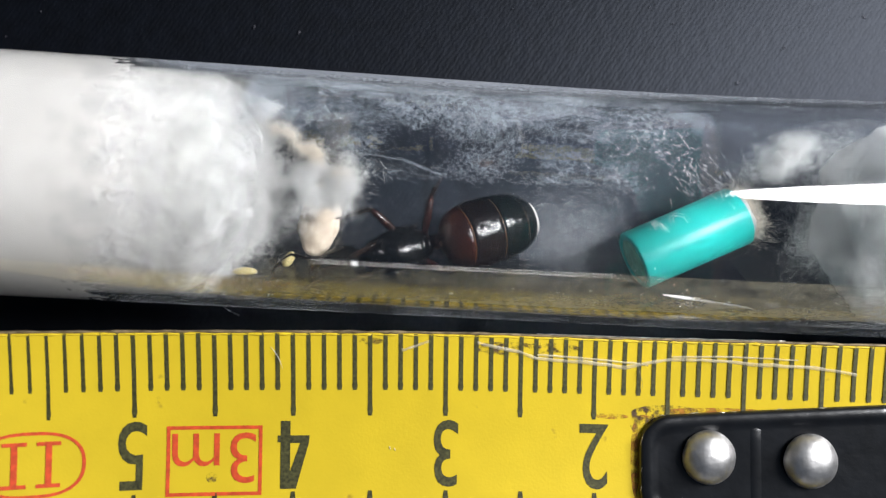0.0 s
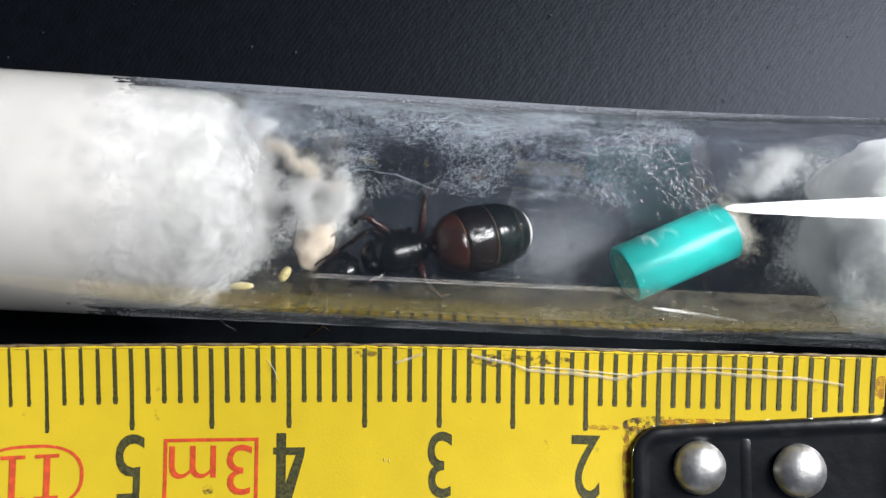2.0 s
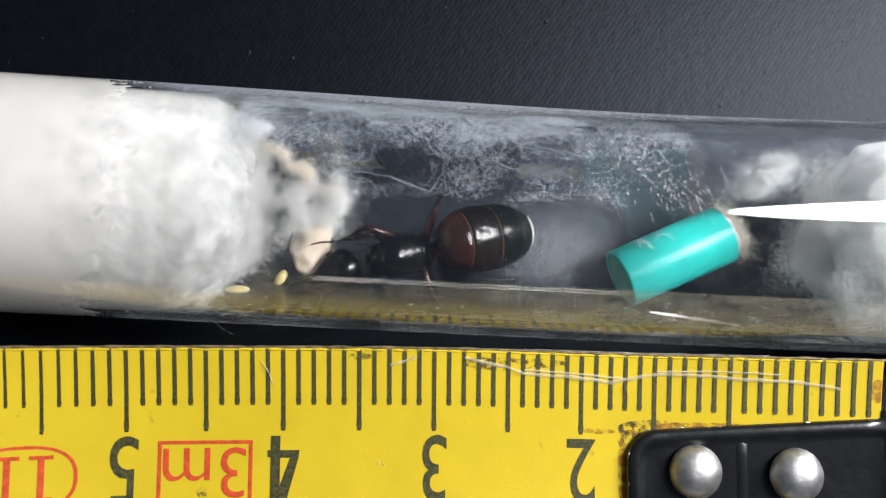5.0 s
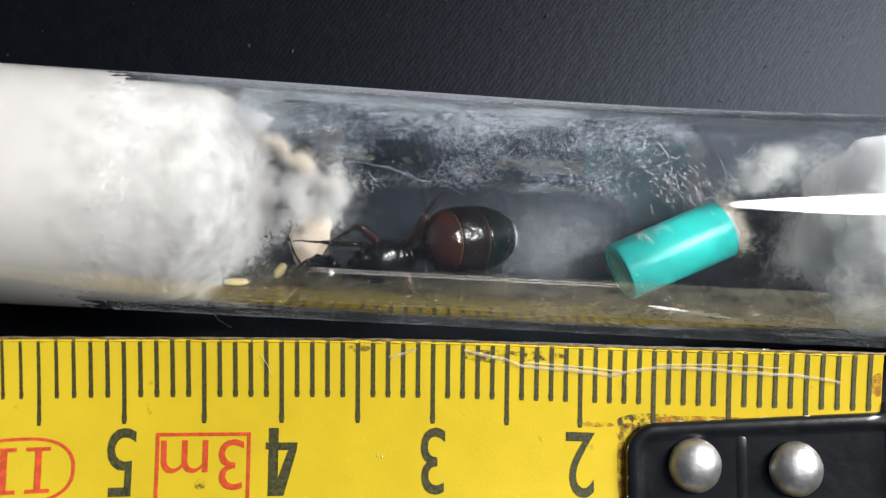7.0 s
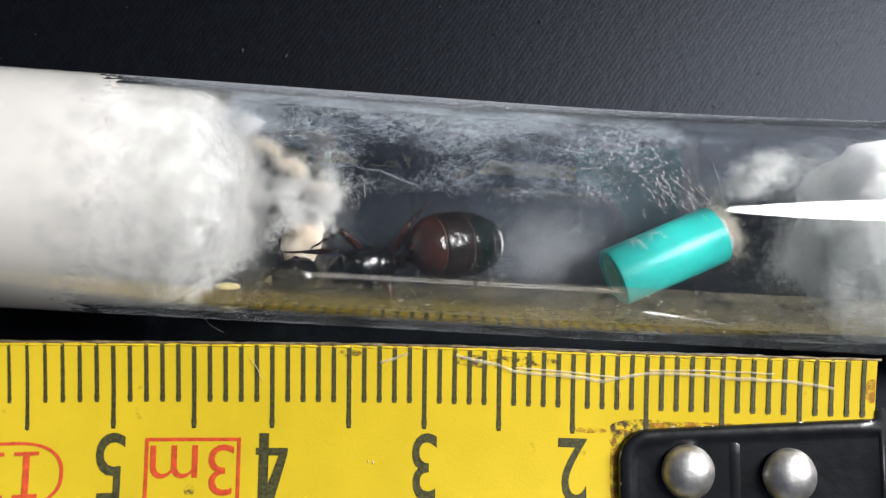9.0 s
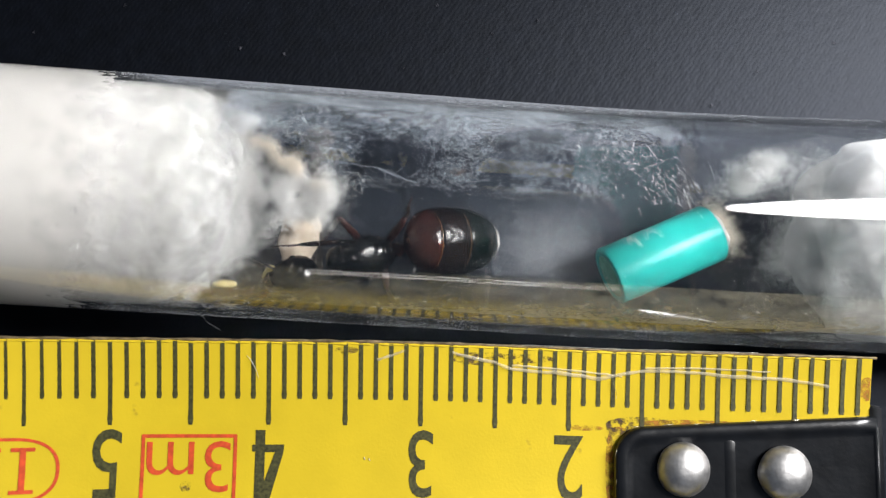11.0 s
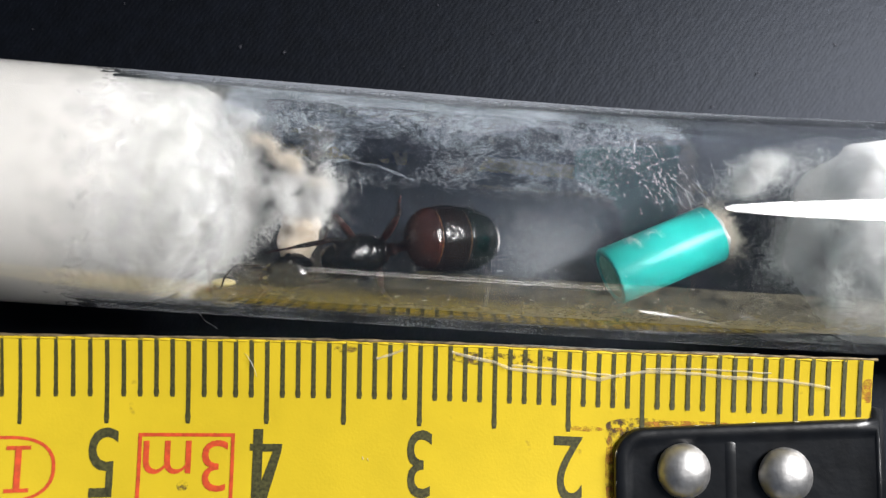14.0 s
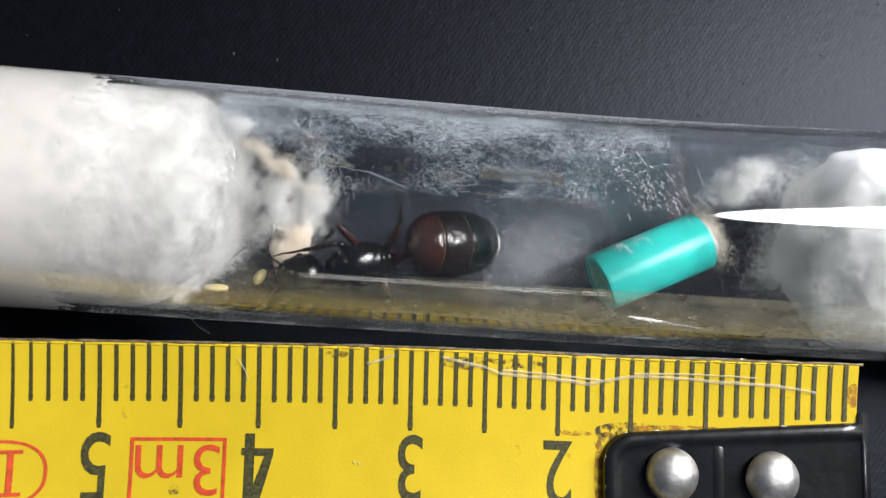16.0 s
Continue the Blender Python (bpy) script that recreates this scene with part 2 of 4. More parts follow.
# ---- building helpers; bmeshes are in millimetres
def link(name, bm, mat, smooth=True):
    bmesh.ops.scale(bm, vec=(MM, MM, MM), verts=bm.verts)
    me = bpy.data.meshes.new(name)
    bm.to_mesh(me)
    bm.free()
    me.materials.append(mat)
    if smooth:
        me.shade_smooth()
    return new(name, me)


def part(name, bm, mat, parent=None, label="", m=None, smooth=True):
    ob = link(name, bm, mat, smooth)
    if parent:
        ob.parent = parent
    if m:
        ob.matrix_local = m
    return tagged(ob, label)


def raw(name, verts, faces, mat, parent=None, label="", smooth=True):
    me = bpy.data.meshes.new(name)
    me.from_pydata([(x * MM, y * MM, z * MM) for x, y, z in verts], [], faces)
    me.materials.append(mat)
    if smooth:
        me.shade_smooth()
    ob = new(name, me)
    if parent:
        ob.parent = parent
    return tagged(ob, label)


def base(name, label, category, m=None, group=""):
    ob = new(name)
    ob.empty_display_size = 0.002
    if m:
        ob.matrix_world = m
    return tagged(ob, label, category, group)


def at(x, y, z, rx=0, ry=0, rz=0):
    return pose(x * MM, y * MM, z * MM, rx, ry, rz)


def loft(rings, n=28, wrinkle=0.0, seed=0):
    """A closed skin over rings (x, y, z, half width, half height), standing across x."""
    bm = bmesh.new()
    rows = []
    for x, y, z, a, b in rings:
        row = []
        for i in range(n):
            u = 2 * math.pi * i / n
            p = Vector((x, y + a * math.cos(u), z + b * math.sin(u)))
            if wrinkle:
                p += Vector((0.3, math.cos(u), math.sin(u))) * wrinkle * noise.fractal(p * 0.9 + Vector((seed, 0, 0)), 1.0, 2.0, 5)
            row.append(bm.verts.new(p))
        rows.append(row)
    for r, s in zip(rows, rows[1:]):
        for i in range(n):
            bm.faces.new((r[i], s[i], s[(i + 1) % n], r[(i + 1) % n]))
    bm.faces.new(rows[0])
    bm.faces.new(rows[-1][::-1])
    bmesh.ops.recalc_face_normals(bm, faces=bm.faces)
    return bm


def egg_rings(length, width, height, steps=14, blunt=0.5, bow=0.0, tail=1.0):
    out = []
    for i in range(steps + 1):
        u = i / steps
        s = max(0.02, math.sin(math.pi * u)) ** blunt * (1 + (tail - 1) * u)
        out.append(((-0.5 + u) * length, 0, bow * math.sin(math.pi * u), width / 2 * s, height / 2 * s))
    return out


def limb(points, radii, n=8):
    """A tapered round limb through points."""
    bm = bmesh.new()
    rows = []
    pts = [Vector(p) for p in points]
    for i, p in enumerate(pts):
        d = (pts[min(i + 1, len(pts) - 1)] - pts[max(i - 1, 0)]).normalized()
        side = d.cross(Vector((0.13, 0.2, 1))).normalized()
        up = side.cross(d)
        rows.append([bm.verts.new(p + radii[i] * (math.cos(2 * math.pi * k / n) * side + math.sin(2 * math.pi * k / n) * up)) for k in range(n)])
    for r, s in zip(rows, rows[1:]):
        for i in range(n):
            bm.faces.new((r[i], s[i], s[(i + 1) % n], r[(i + 1) % n]))
    bm.faces.new(rows[0])
    bm.faces.new(rows[-1][::-1])
    bmesh.ops.recalc_face_normals(bm, faces=bm.faces)
    return bm


def fibres(name, paths, radius, mat, parent=None, label=""):
    """Many thin three-sided threads in one mesh; paths are lists of points."""
    verts, faces = [], []
    for pts in paths:
        start = len(verts)
        for i, p in enumerate(pts):
            d = (pts[min(i + 1, len(pts) - 1)] - pts[max(i - 1, 0)]).normalized()
            a = d.cross(Vector((0.3, 0.5, 0.8))).normalized()
            b = d.cross(a)
            r = radius * (0.6 if i in (0, len(pts) - 1) else 1)
            for k in range(3):
                u = 2.0944 * k
                verts.append(tuple(p + r * (math.cos(u) * a + math.sin(u) * b)))
        for i in range(len(pts) - 1):
            for k in range(3):
                o = start + 3 * i
                faces.append((o + k, o + (k + 1) % 3, o + 3 + (k + 1) % 3, o + 3 + k))
    return raw(name, verts, faces, mat, parent, label)


def squiggle(start, heading, length, steps, bend, rng):
    """A wandering thread from start."""
    p, d, out = Vector(start), Vector(heading).normalized(), [Vector(start)]
    curl = Vector((rng.gauss(0, 1), rng.gauss(0, 1), rng.gauss(0, 1))) * bend
    for _ in range(steps):
        d = (d + curl / steps + Vector((rng.gauss(0, 1), rng.gauss(0, 1), rng.gauss(0, 1))) * bend * 0.35).normalized()
        p = p + d * length / steps
        out.append(p.copy())
    return out


def box(bm, x0, x1, y0, y1, z0, z1):
    m = Matrix.Translation(((x0 + x1) / 2, (y0 + y1) / 2, (z0 + z1) / 2)) @ Matrix.Diagonal((x1 - x0, y1 - y0, z1 - z0, 1))
    return bmesh.ops.create_cube(bm, size=1, matrix=m)["verts"]


# ---- the cloth
def cloth():
    """A black cloth spread over the table, with a faint unevenness."""
    bm = bmesh.new()
    bmesh.ops.create_grid(bm, x_segments=60, y_segments=60, size=230)
    for v in bm.verts:
        v.co.z = GROUND - 0.02
    ob = part("ground", bm, CLOTH)
    rng = random.Random(77)
    paths = []
    for _ in range(80):
        p = Vector((rng.uniform(-45, 55), rng.uniform(16, 45), GROUND + rng.uniform(0.0, 0.15)))
        paths.append(squiggle(p, (rng.gauss(0, 1), rng.gauss(0, 1), 0.05), rng.choice((0.1, 0.14, 0.2, 0.3)), 4, 0.5, rng))
    tagged(fibres("lint", paths, 0.06, LINT, ob, "grey specks of lint"), kind="stuff")
    return tagged(ob, "black woven cloth spread flat on a table", "cloth", kind="structure")


cloth()


# ---- the measuring tape
TAPE_MID, TAPE_HALF = -8.3, 8.0


def tape_shift(x):
    return -0.1 * math.log(1 + math.exp(min(x, 60) / 3.0)) + 0.018 * max(0, x - 13)


def tape_lift(x):
    """The blade sags onto its hook at one end and rises towards its case at the other."""
    if x < -30:
        d = -30 - x
        return max(-8.2, 2.75 + 0.3 * d - 0.006 * d * d)
    return 0.0008 * x * x + 0.009 * max(0, -15 - x) ** 2 + 0.132 * math.log(1 + math.exp(min(40, (x - 15) / 1.2)))


def tape_z(x, y):
    """Height of the blade's face; y is across the blade from its middle line."""
    return tape_lift(x) - 0.1 + 0.8 * (y / TAPE_HALF) ** 2


def on_tape(x, y, over=0.0):
    return Vector((x, TAPE_MID + tape_shift(x) + y, tape_z(x, y) + over))


def printed(bm, over=0.03):
    """Lay a flat bmesh, drawn in x and across the blade, on the blade's face."""
    for v in bm.verts:
        v.co = on_tape(v.co.x, v.co.y, over + v.co.z)
    return bm


def letters(text, size, x, y, wide=1.0, bold=0.0):
    """Upside-down print: the text's middle at x, its foot at y."""
    data = bpy.data.curves.new("print", "FONT")
    data.body, data.size, data.align_x, data.offset, data.resolution_u = text, size, "CENTER", bold, 4
    ob = bpy.data.objects.new("print", data)
    scene.collection.objects.link(ob)
    me = ob.to_mesh()
    bm = bmesh.new()
    bm.from_mesh(me)
    ob.to_mesh_clear()
    bpy.data.objects.remove(ob)
    bpy.data.curves.remove(data)
    bmesh.ops.triangulate(bm, faces=bm.faces)
    bmesh.ops.subdivide_edges(bm, edges=[e for e in bm.edges if e.calc_length() > 0.5], cuts=3)
    for v in bm.verts:
        v.co = Vector((x - v.co.x * wide, y - v.co.y, 0))
    bmesh.ops.reverse_faces(bm, faces=bm.faces)
    return bm


def four(x, y):
    """An upside-down 4 in narrow strokes."""
    bm = bmesh.new()
    for shape in (((0.2, 0), (0.82, 0), (0.82, 4.4), (0.2, 4.4)), ((-1.05, 0.95), (0.2, 0.95), (0.2, 1.45), (-1.0, 1.45)), ((0.82, 0.95), (1.02, 0.95), (1.02, 1.4), (0.82, 1.4)), ((-1.0, 1.45), (-0.45, 1.45), (0.2, 3.3), (0.2, 4.4), (-0.2, 4.4))):
        bm.faces.new([bm.verts.new((a, b, 0)) for a, b in shape])
    bmesh.ops.triangulate(bm, faces=bm.faces)
    for _ in range(2):
        bmesh.ops.subdivide_edges(bm, edges=[e for e in bm.edges if e.calc_length() > 0.5], cuts=2)
        bmesh.ops.triangulate(bm, faces=bm.faces)
    for v in bm.verts:
        v.co = Vector((x - v.co.x, y - v.co.y, 0))
    return bm


def frame_strip(points, width):
    """A closed printed outline."""
    bm = bmesh.new()
    n = len(points)
    mid = sum((Vector(p) for p in points), Vector((0, 0))) / n
    ring = []
    for p in points:
        d = Vector(p) - mid
        k = 1 - width / d.length
        ring.append((bm.verts.new((*p, 0)), bm.verts.new((*(mid + d * k), 0))))
    for (a, b), (c, d) in zip(ring, ring[1:] + ring[:1]):
        bm.faces.new((a, c, d, b))
    bmesh.ops.recalc_face_normals(bm, faces=bm.faces)
    for f in bm.faces:
        if f.normal.z < 0:
            f.normal_flip()
    return bm


def measuring_tape():
    tape = base("measuring_tape", "yellow steel measuring tape with worn edge and black end hook", "tape measure")
    rng = random.Random(4)
    # blade
    xs = [-106 + 2 * i for i in range(33)] + [-40 + 0.22 * i for i in range(int(69.9 / 0.22) + 1)]
    ys = [-8 + 0.8 * i for i in range(21)]
    verts, faces = [], []
    for level in (0, 1):
        for x in xs:
            for j, y in enumerate(ys):
                yy = y + (0.3 if j == len(ys) - 1 else 0)
                if j in (0, len(ys) - 1) and x > -45:
                    yy -= math.copysign(max(0, 0.2 * noise.noise(Vector((x * 1.3, j, 1))) + 0.2 * noise.noise(Vector((x * 3.7, j, 5)))), y)
                p = on_tape(x, yy, -0.16 * level)
                verts.append(p)
    w, h = len(ys), len(xs)
    for i in range(h - 1):
        for j in range(w - 1):
            a = i * w + j
            faces.append((a, a + w, a + w + 1, a + 1))
            b = a + w * h
            faces.append((b, b + 1, b + w + 1, b + w))
    # sides and ends stand on corners of their own, so that the edge stays sharp
    for ring in ([i * w for i in range(h)], [i * w + w - 1 for i in range(h)], list(range(w)), [(h - 1) * w + j for j in range(w)]):
        start = len(verts)
        verts.extend(verts[a + side] for a in ring for side in (0, w * h))
        faces.extend((start + 2 * i, start + 2 * i + 2, start + 2 * i + 3, start + 2 * i + 1) for i in range(len(ring) - 1))
    blade = raw("blade", verts, faces, YELLOW, tape, "scuffed yellow lacquered blade")
    # dark worn line along the edge
    path = [on_tape(-60 + 0.5 * i, 8.28 + 0.05 * noise.noise(Vector((i * 0.6, 2, 1))), -0.06) for i in range(181)]
    part("worn_edge", limb(path, [0.1 + 0.06 * noise.noise(Vector((i * 0.35, 7, 1))) for i in range(181)], 6), STEEL_EDGE, tape, "dark worn blade edge")
    part("bright_edge", limb([on_tape(6 + 0.5 * i, 8.38 + 0.04 * noise.noise(Vector((i * 0.5, 9, 1))), -0.2) for i in range(34)], [0.04 + 0.04 * noise.noise(Vector((i * 0.4, 3, 1))) for i in range(34)], 6), BRIGHT_EDGE, tape, "bright bare steel edge")
    part("lacquer_bead", limb([on_tape(-45 + 0.2 * i, 8.12 + 0.04 * noise.noise(Vector((i * 0.45, 4, 1))), -0.02) for i in range(366)], [0.07 + 0.07 * noise.noise(Vector((i * 0.37, 8, 2))) + 0.05 * noise.noise(Vector((i * 1.3, 1, 2))) for i in range(366)], 6), YELLOW, tape, "lumpy yellow lacquer along the edge")
    # ticks
    meshes = {}
    for long in (False, True):
        for side in (1, -1):
            bm = bmesh.new()
            n, reach = 14, ((5.25 if side > 0 else 5.85) if long else 3.55)
            for i in range(n + 1):
                top = 8.18 if side > 0 else 7.88
                y = top - (top - 8.0 + reach) * i / n
                half = 0.142 if i < n - 1 else (0.175 if i < n else 0.12)
                for s in (-1, 1):
                    bm.verts.new((s * half, side * y, 0.8 * (y / 8) ** 2 - 0.1 + 0.03))
            bm.verts.ensure_lookup_table()
            for i in range(n):
                f = (bm.verts[2 * i], bm.verts[2 * i + 1], bm.verts[2 * i + 3], bm.verts[2 * i + 2])
                bm.faces.new(f if side < 0 else f[::-1])
            bmesh.ops.scale(bm, vec=(MM, MM, MM), verts=bm.verts)
            me = bpy.data.meshes.new("tick")
            bm.to_mesh(me)
            bm.free()
            me.materials.append(INK)
            meshes[long, side] = me
    for mm in range(1, 70):
        for side in (1, -1):
            x = 30.0 - mm
            t = new("tick", meshes[mm % 5 == 0, side])
            t.parent = tape
            t.matrix_local = at(x, TAPE_MID + tape_shift(x), tape_lift(x), 0, 0, 0.4)
    # figures
    for text, x in (("2", 10.0), ("3", 0.0), ("4", -10.0), ("5", -20.15), ("6", -30.2)):
        part("figure", printed(four(x, 2.42) if text == "4" else letters(text, 6.25, x, 2.42, 0.71, 0.015)), INK, tape, "black printed figure", smooth=False)
    part("length_mark", printed(letters("3m", 4.75, -15.05, 1.68, 0.98, -0.03)), RED, tape, "red printed length mark", smooth=False)
    part("length_mark_border", printed(frame_box(-18.05, -12.0, -2.35, 2.14, 0.23)), RED, tape, "red printed rectangle", smooth=False)
    oval = []
    for i in range(64):
        u = 2 * math.pi * i / 64
        oval.append((-25.9 + 3.05 * math.copysign(abs(math.cos(u)) ** 0.75, math.cos(u)), 0.0 + 2.05 * math.copysign(abs(math.sin(u)) ** 0.85, math.sin(u))))
    part("class_mark_border", printed(frame_strip(oval, 0.21)), RED, tape, "red printed oval", smooth=False)
    for x in (-26.85, -24.95):
        bm = bmesh.new()
        grid = {(i, j): bm.verts.new((x + a, b, 0)) for i, a in enumerate((-0.68, -0.18, 0.18, 0.68)) for j, b in enumerate((-1.42, -1.18, 1.18, 1.42))}
        for i, j in ((0, 0), (1, 0), (2, 0), (1, 1), (0, 2), (1, 2), (2, 2)):
            bm.faces.new((grid[i, j], grid[i + 1, j], grid[i + 1, j + 1], grid[i, j + 1]))
        bmesh.ops.delete(bm, geom=[v for v in bm.verts if not v.link_faces], context="VERTS")
        bmesh.ops.subdivide_edges(bm, edges=[e for e in bm.edges if e.calc_length() > 2], cuts=4, use_grid_fill=True)
        part("class_mark", printed(bm, 0.05), RED, tape, "red printed roman numeral stroke", smooth=False)
    # stains
    for x, y, rx, ry, mat in ((11.1, 3.0, 0.8, 0.12, RUST), (13.2, 3.0, 0.4, 0.1, RUST), (4.3, 7.35, 1.6, 0.28, GRIME), (7.0, 7.5, 1.2, 0.2, GRIME), (-5.0, 7.7, 0.5, 0.15, GRIME),
                              (12.8, 0.2, 0.18, 1.6, RUST), (14.9, 3.3, 1.5, 0.35, GRIME), (13.3, 2.7, 0.55, 0.6, GRIME), (19, 3.45, 2.6, 0.2, RUST), (28.9, 3.4, 0.6, 0.5, RUST), (29.5, 6.2, 0.3, 0.5, RUST), (-15.2, -2.1 + 0.9, 0.22, 0.22, GRIME)):
        bm = bmesh.new()
        rim = [[bm.verts.new((x + rx * 1.6 * k / 4 * math.cos(2 * math.pi * i / 20), y + ry * 1.6 * k / 4 * math.sin(2 * math.pi * i / 20), 0)) for i in range(20)] for k in range(1, 5)]
        bm.faces.new(rim[0])
        for p, q in zip(rim, rim[1:]):
            for i in range(20):
                bm.faces.new((p[i], q[i], q[(i + 1) % 20], p[(i + 1) % 20]))
        for v in bm.verts:
            v.co.y = min(v.co.y, 8.2)
            v.co.x = min(v.co.x, 29.7)
        part("stain", printed(bm, 0.012), mat, tape, "brown stain", smooth=False)
    # clear film peeling off the edge
    for pts, width in (([(2.0, 7.7), (4.5, 7.2), (6.0, 6.75), (9.0, 6.62), (12.0, 6.35), (14.5, 6.9), (17, 7.0), (21, 6.75), (24.5, 6.65), (27.6, 6.25)], 0.13),
                       ([(6.0, 7.0), (8, 6.9), (11.5, 6.75), (14.0, 6.45)], 0.08), ([(-3.0, 7.1), (-2.0, 7.4), (-1.0, 7.85)], 0.1), ([(12.9, 6.2), (13.2, 5.3), (13.1, 4.9)], 0.08), ([(15, 7.15), (20, 7.25), (24, 7.1)], 0.07)):
        fine = []
        for (a, b), (c, d) in zip(pts, pts[1:]):
            for k in range(5):
                fine.append((a + (c - a) * k / 5, b + (d - b) * k / 5 + 0.04 * rng.uniform(-1, 1)))
        bm = bmesh.new()
        row = []
        for i, (x, y) in enumerate(fine):
            lift = 0.12 + 0.08 * math.sin(i * 0.9)
            row.append((bm.verts.new(on_tape(x, y - width * rng.uniform(0.7, 1.2), lift)), bm.verts.new(on_tape(x, y, lift + 0.1)), bm.verts.new(on_tape(x, y + width * rng.uniform(0.7, 1.2), lift))))
        for r, s in zip(row, row[1:]):
            bm.faces.new((r[0], s[0], s[1], r[1]))
            bm.faces.new((r[1], s[1], s[2], r[2]))
        part("peeling_film", bm, FILM, tape, "strip of clear film peeling off")
    # hook
    plate = part("hook", hook_plate(), BLACK_PAINT, tape, "black enamelled steel end hook")
    for x in (17.5, 24.0):
        bm = bmesh.new()
        rings = [(0, 1.8), (0.25, 1.77), (0.6, 1.6), (0.9, 1.3), (1.12, 0.9), (1.25, 0.5), (1.29, 0.0)]
        rows = []
        for z, r in rings[:-1]:
            rows.append([bm.verts.new((r * math.cos(2 * math.pi * i / 40), r * math.sin(2 * math.pi * i / 40), z)) for i in range(40)])
        tip = bm.verts.new((0, 0, 1.29))
        for r, s in zip(rows, rows[1:]):
            for i in range(40):
                bm.faces.new((r[i], r[(i + 1) % 40], s[(i + 1) % 40], s[i]))
        for i in range(40):
            bm.faces.new((rows[-1][i], rows[-1][(i + 1) % 40], tip))
        for v in bm.verts:
            v.co += Vector((v.co.x, v.co.y, 0)) * 0.02 * noise.noise(v.co * 1.3 + Vector((x, 0, 0)))
        rivet = part("rivet", bm, RIVET, plate, "domed nickel rivet", at(x, TAPE_MID + tape_shift(x) + 0.55, tape_z(x, 0) + 0.62))
    for x, y, n, slant in ((14.2, 3.2, 0.5, 0.06), (16.1, 3.36, 0.9, 0.08), (18.2, 3.5, 0.5, 0.08), (19.0, 3.57, 0.4, 0.08), (21.7, 3.8, 0.8, 0.08), (24.6, 4.0, 0.6, 0.08), (13.02, 1.2, 0.12, 5.0), (13.05, -0.6, 0.1, 5.0), (13.0, -1.9, 0.06, 6.0)):
        z = tape_lift(x) + 0.46
        pts = [Vector((x + n * k, TAPE_MID + tape_shift(x) + y + n * slant * k + 0.03 * math.sin(9 * k + x), z)) for k in (0, 0.3, 0.6, 1)]
        part("chip", limb(pts, [0.01, 0.025, 0.03, 0.01], 6), BRIGHT_EDGE, plate, "bright chip in the black enamel")
    return tape


def frame_box(x0, x1, y0, y1, w):
    bm = bmesh.new()
    outer = [bm.verts.new(c + (0,)) for c in ((x0, y0), (x1, y0), (x1, y1), (x0, y1))]
    inner = [bm.verts.new(c + (0,)) for c in ((x0 + w, y0 + w), (x1 - w, y0 + w), (x1 - w, y1 - w), (x0 + w, y1 - w))]
    for i in range(4):
        j = (i + 1) % 4
        bm.faces.new((outer[i], outer[j], inner[j], inner[i]))
    bmesh.ops.subdivide_edges(bm, edges=bm.edges, cuts=4, use_grid_fill=True)
    return bm


def hook_plate():
    """A plate with rounded corners and a raised field round the rivets, and the lip bent down at its end."""
    bm = bmesh.new()
    x0, x1, y0, y1, r = 13.0, 30.0, -3.9, 3.25, 2.2

    def outline(inset):
        pts = []
        for cx, cy, a0 in ((x0 + r, y1 - r, 90), (x0 + r, y0 + r, 180)):
            for k in range(9):
                a = radians(a0 + 90 * k / 8)
                pts.append((cx + (r - inset) * math.cos(a), cy + (r - inset) * math.sin(a)))
        for i in range(1, 12):
            pts.append((x0 + r + (x1 - x0 - r - inset * 0.2) * i / 11, y0 + inset))
        for i in range(0, 11):
            pts.append((x1 - inset * 0.2 - (x1 - x0 - r) * i / 11, y1 - inset + 0.08 * (x1 - x0 - r) * (1 - i / 11)))
        return pts

    rows = []
    for inset, z in ((0, 0.02), (0, 0.3), (0.08, 0.48), (0.25, 0.58), (0.6, 0.62), (0.85, 0.58), (1.0, 0.5), (1.3, 0.48)):
        row = []
        for x, y in outline(inset):
            row.append(bm.verts.new(on_tape(x, y, 0) * 1.0))
            row[-1].co.z = tape_lift(x) - 0.1 + 0.8 * (0.25 if inset == 0 and z < 0.1 else 0.1) + z
        rows.append(row)
    n = len(rows[0])
    for a, b in zip(rows, rows[1:]):
        for i in range(n):
            bm.faces.new((a[i], b[i], b[(i + 1) % n], a[(i + 1) % n]))
    top = rows[-1]
    bm.faces.new(top[:19] + [top[-1]])
    for i in range(10):
        bm.faces.new((top[18 + i], top[19 + i], top[-2 - i], top[-1 - i]))
    bm.faces.new(rows[0][::-1])
    # the pressed ridge between the rivets, and the bent lip
    lip = box(bm, 29.6, 30.6, -15.6, -3.9, GROUND, 2.6)
    bmesh.ops.bevel(bm, geom=[e for e in bm.edges if e.verts[0] in lip and e.verts[1] in lip], offset=0.14, segments=2, affect="EDGES")
    bmesh.ops.recalc_face_normals(bm, faces=bm.faces)
    for x, r in ((20.75, 1.3),):
        y = TAPE_MID + tape_shift(x)
        ridge = limb([(x, y - 3.7 + 0.68 * i, tape_lift(x) + 0.5 - r) for i in range(11)], [r - 0.2] + [r] * 9 + [r - 0.2], 40)
        me = bpy.data.meshes.new("ridge")
        ridge.to_mesh(me)
        bm.from_mesh(me)
        ridge.free()
        bpy.data.meshes.remove(me)
    return bm


measuring_tape()

# ---- the glass tube and what lies in it; its own space: x along the tube, z up
TUBE = at(0, 8.93, -0.8, 0, 0, -2.46)
R_OUT, R_IN = 8.0, 7.5


def flare(x):
    """The tube widens a little, to one side, towards its open end."""
    return 0.0009 * max(0, min(x, 40) - 5) ** 2


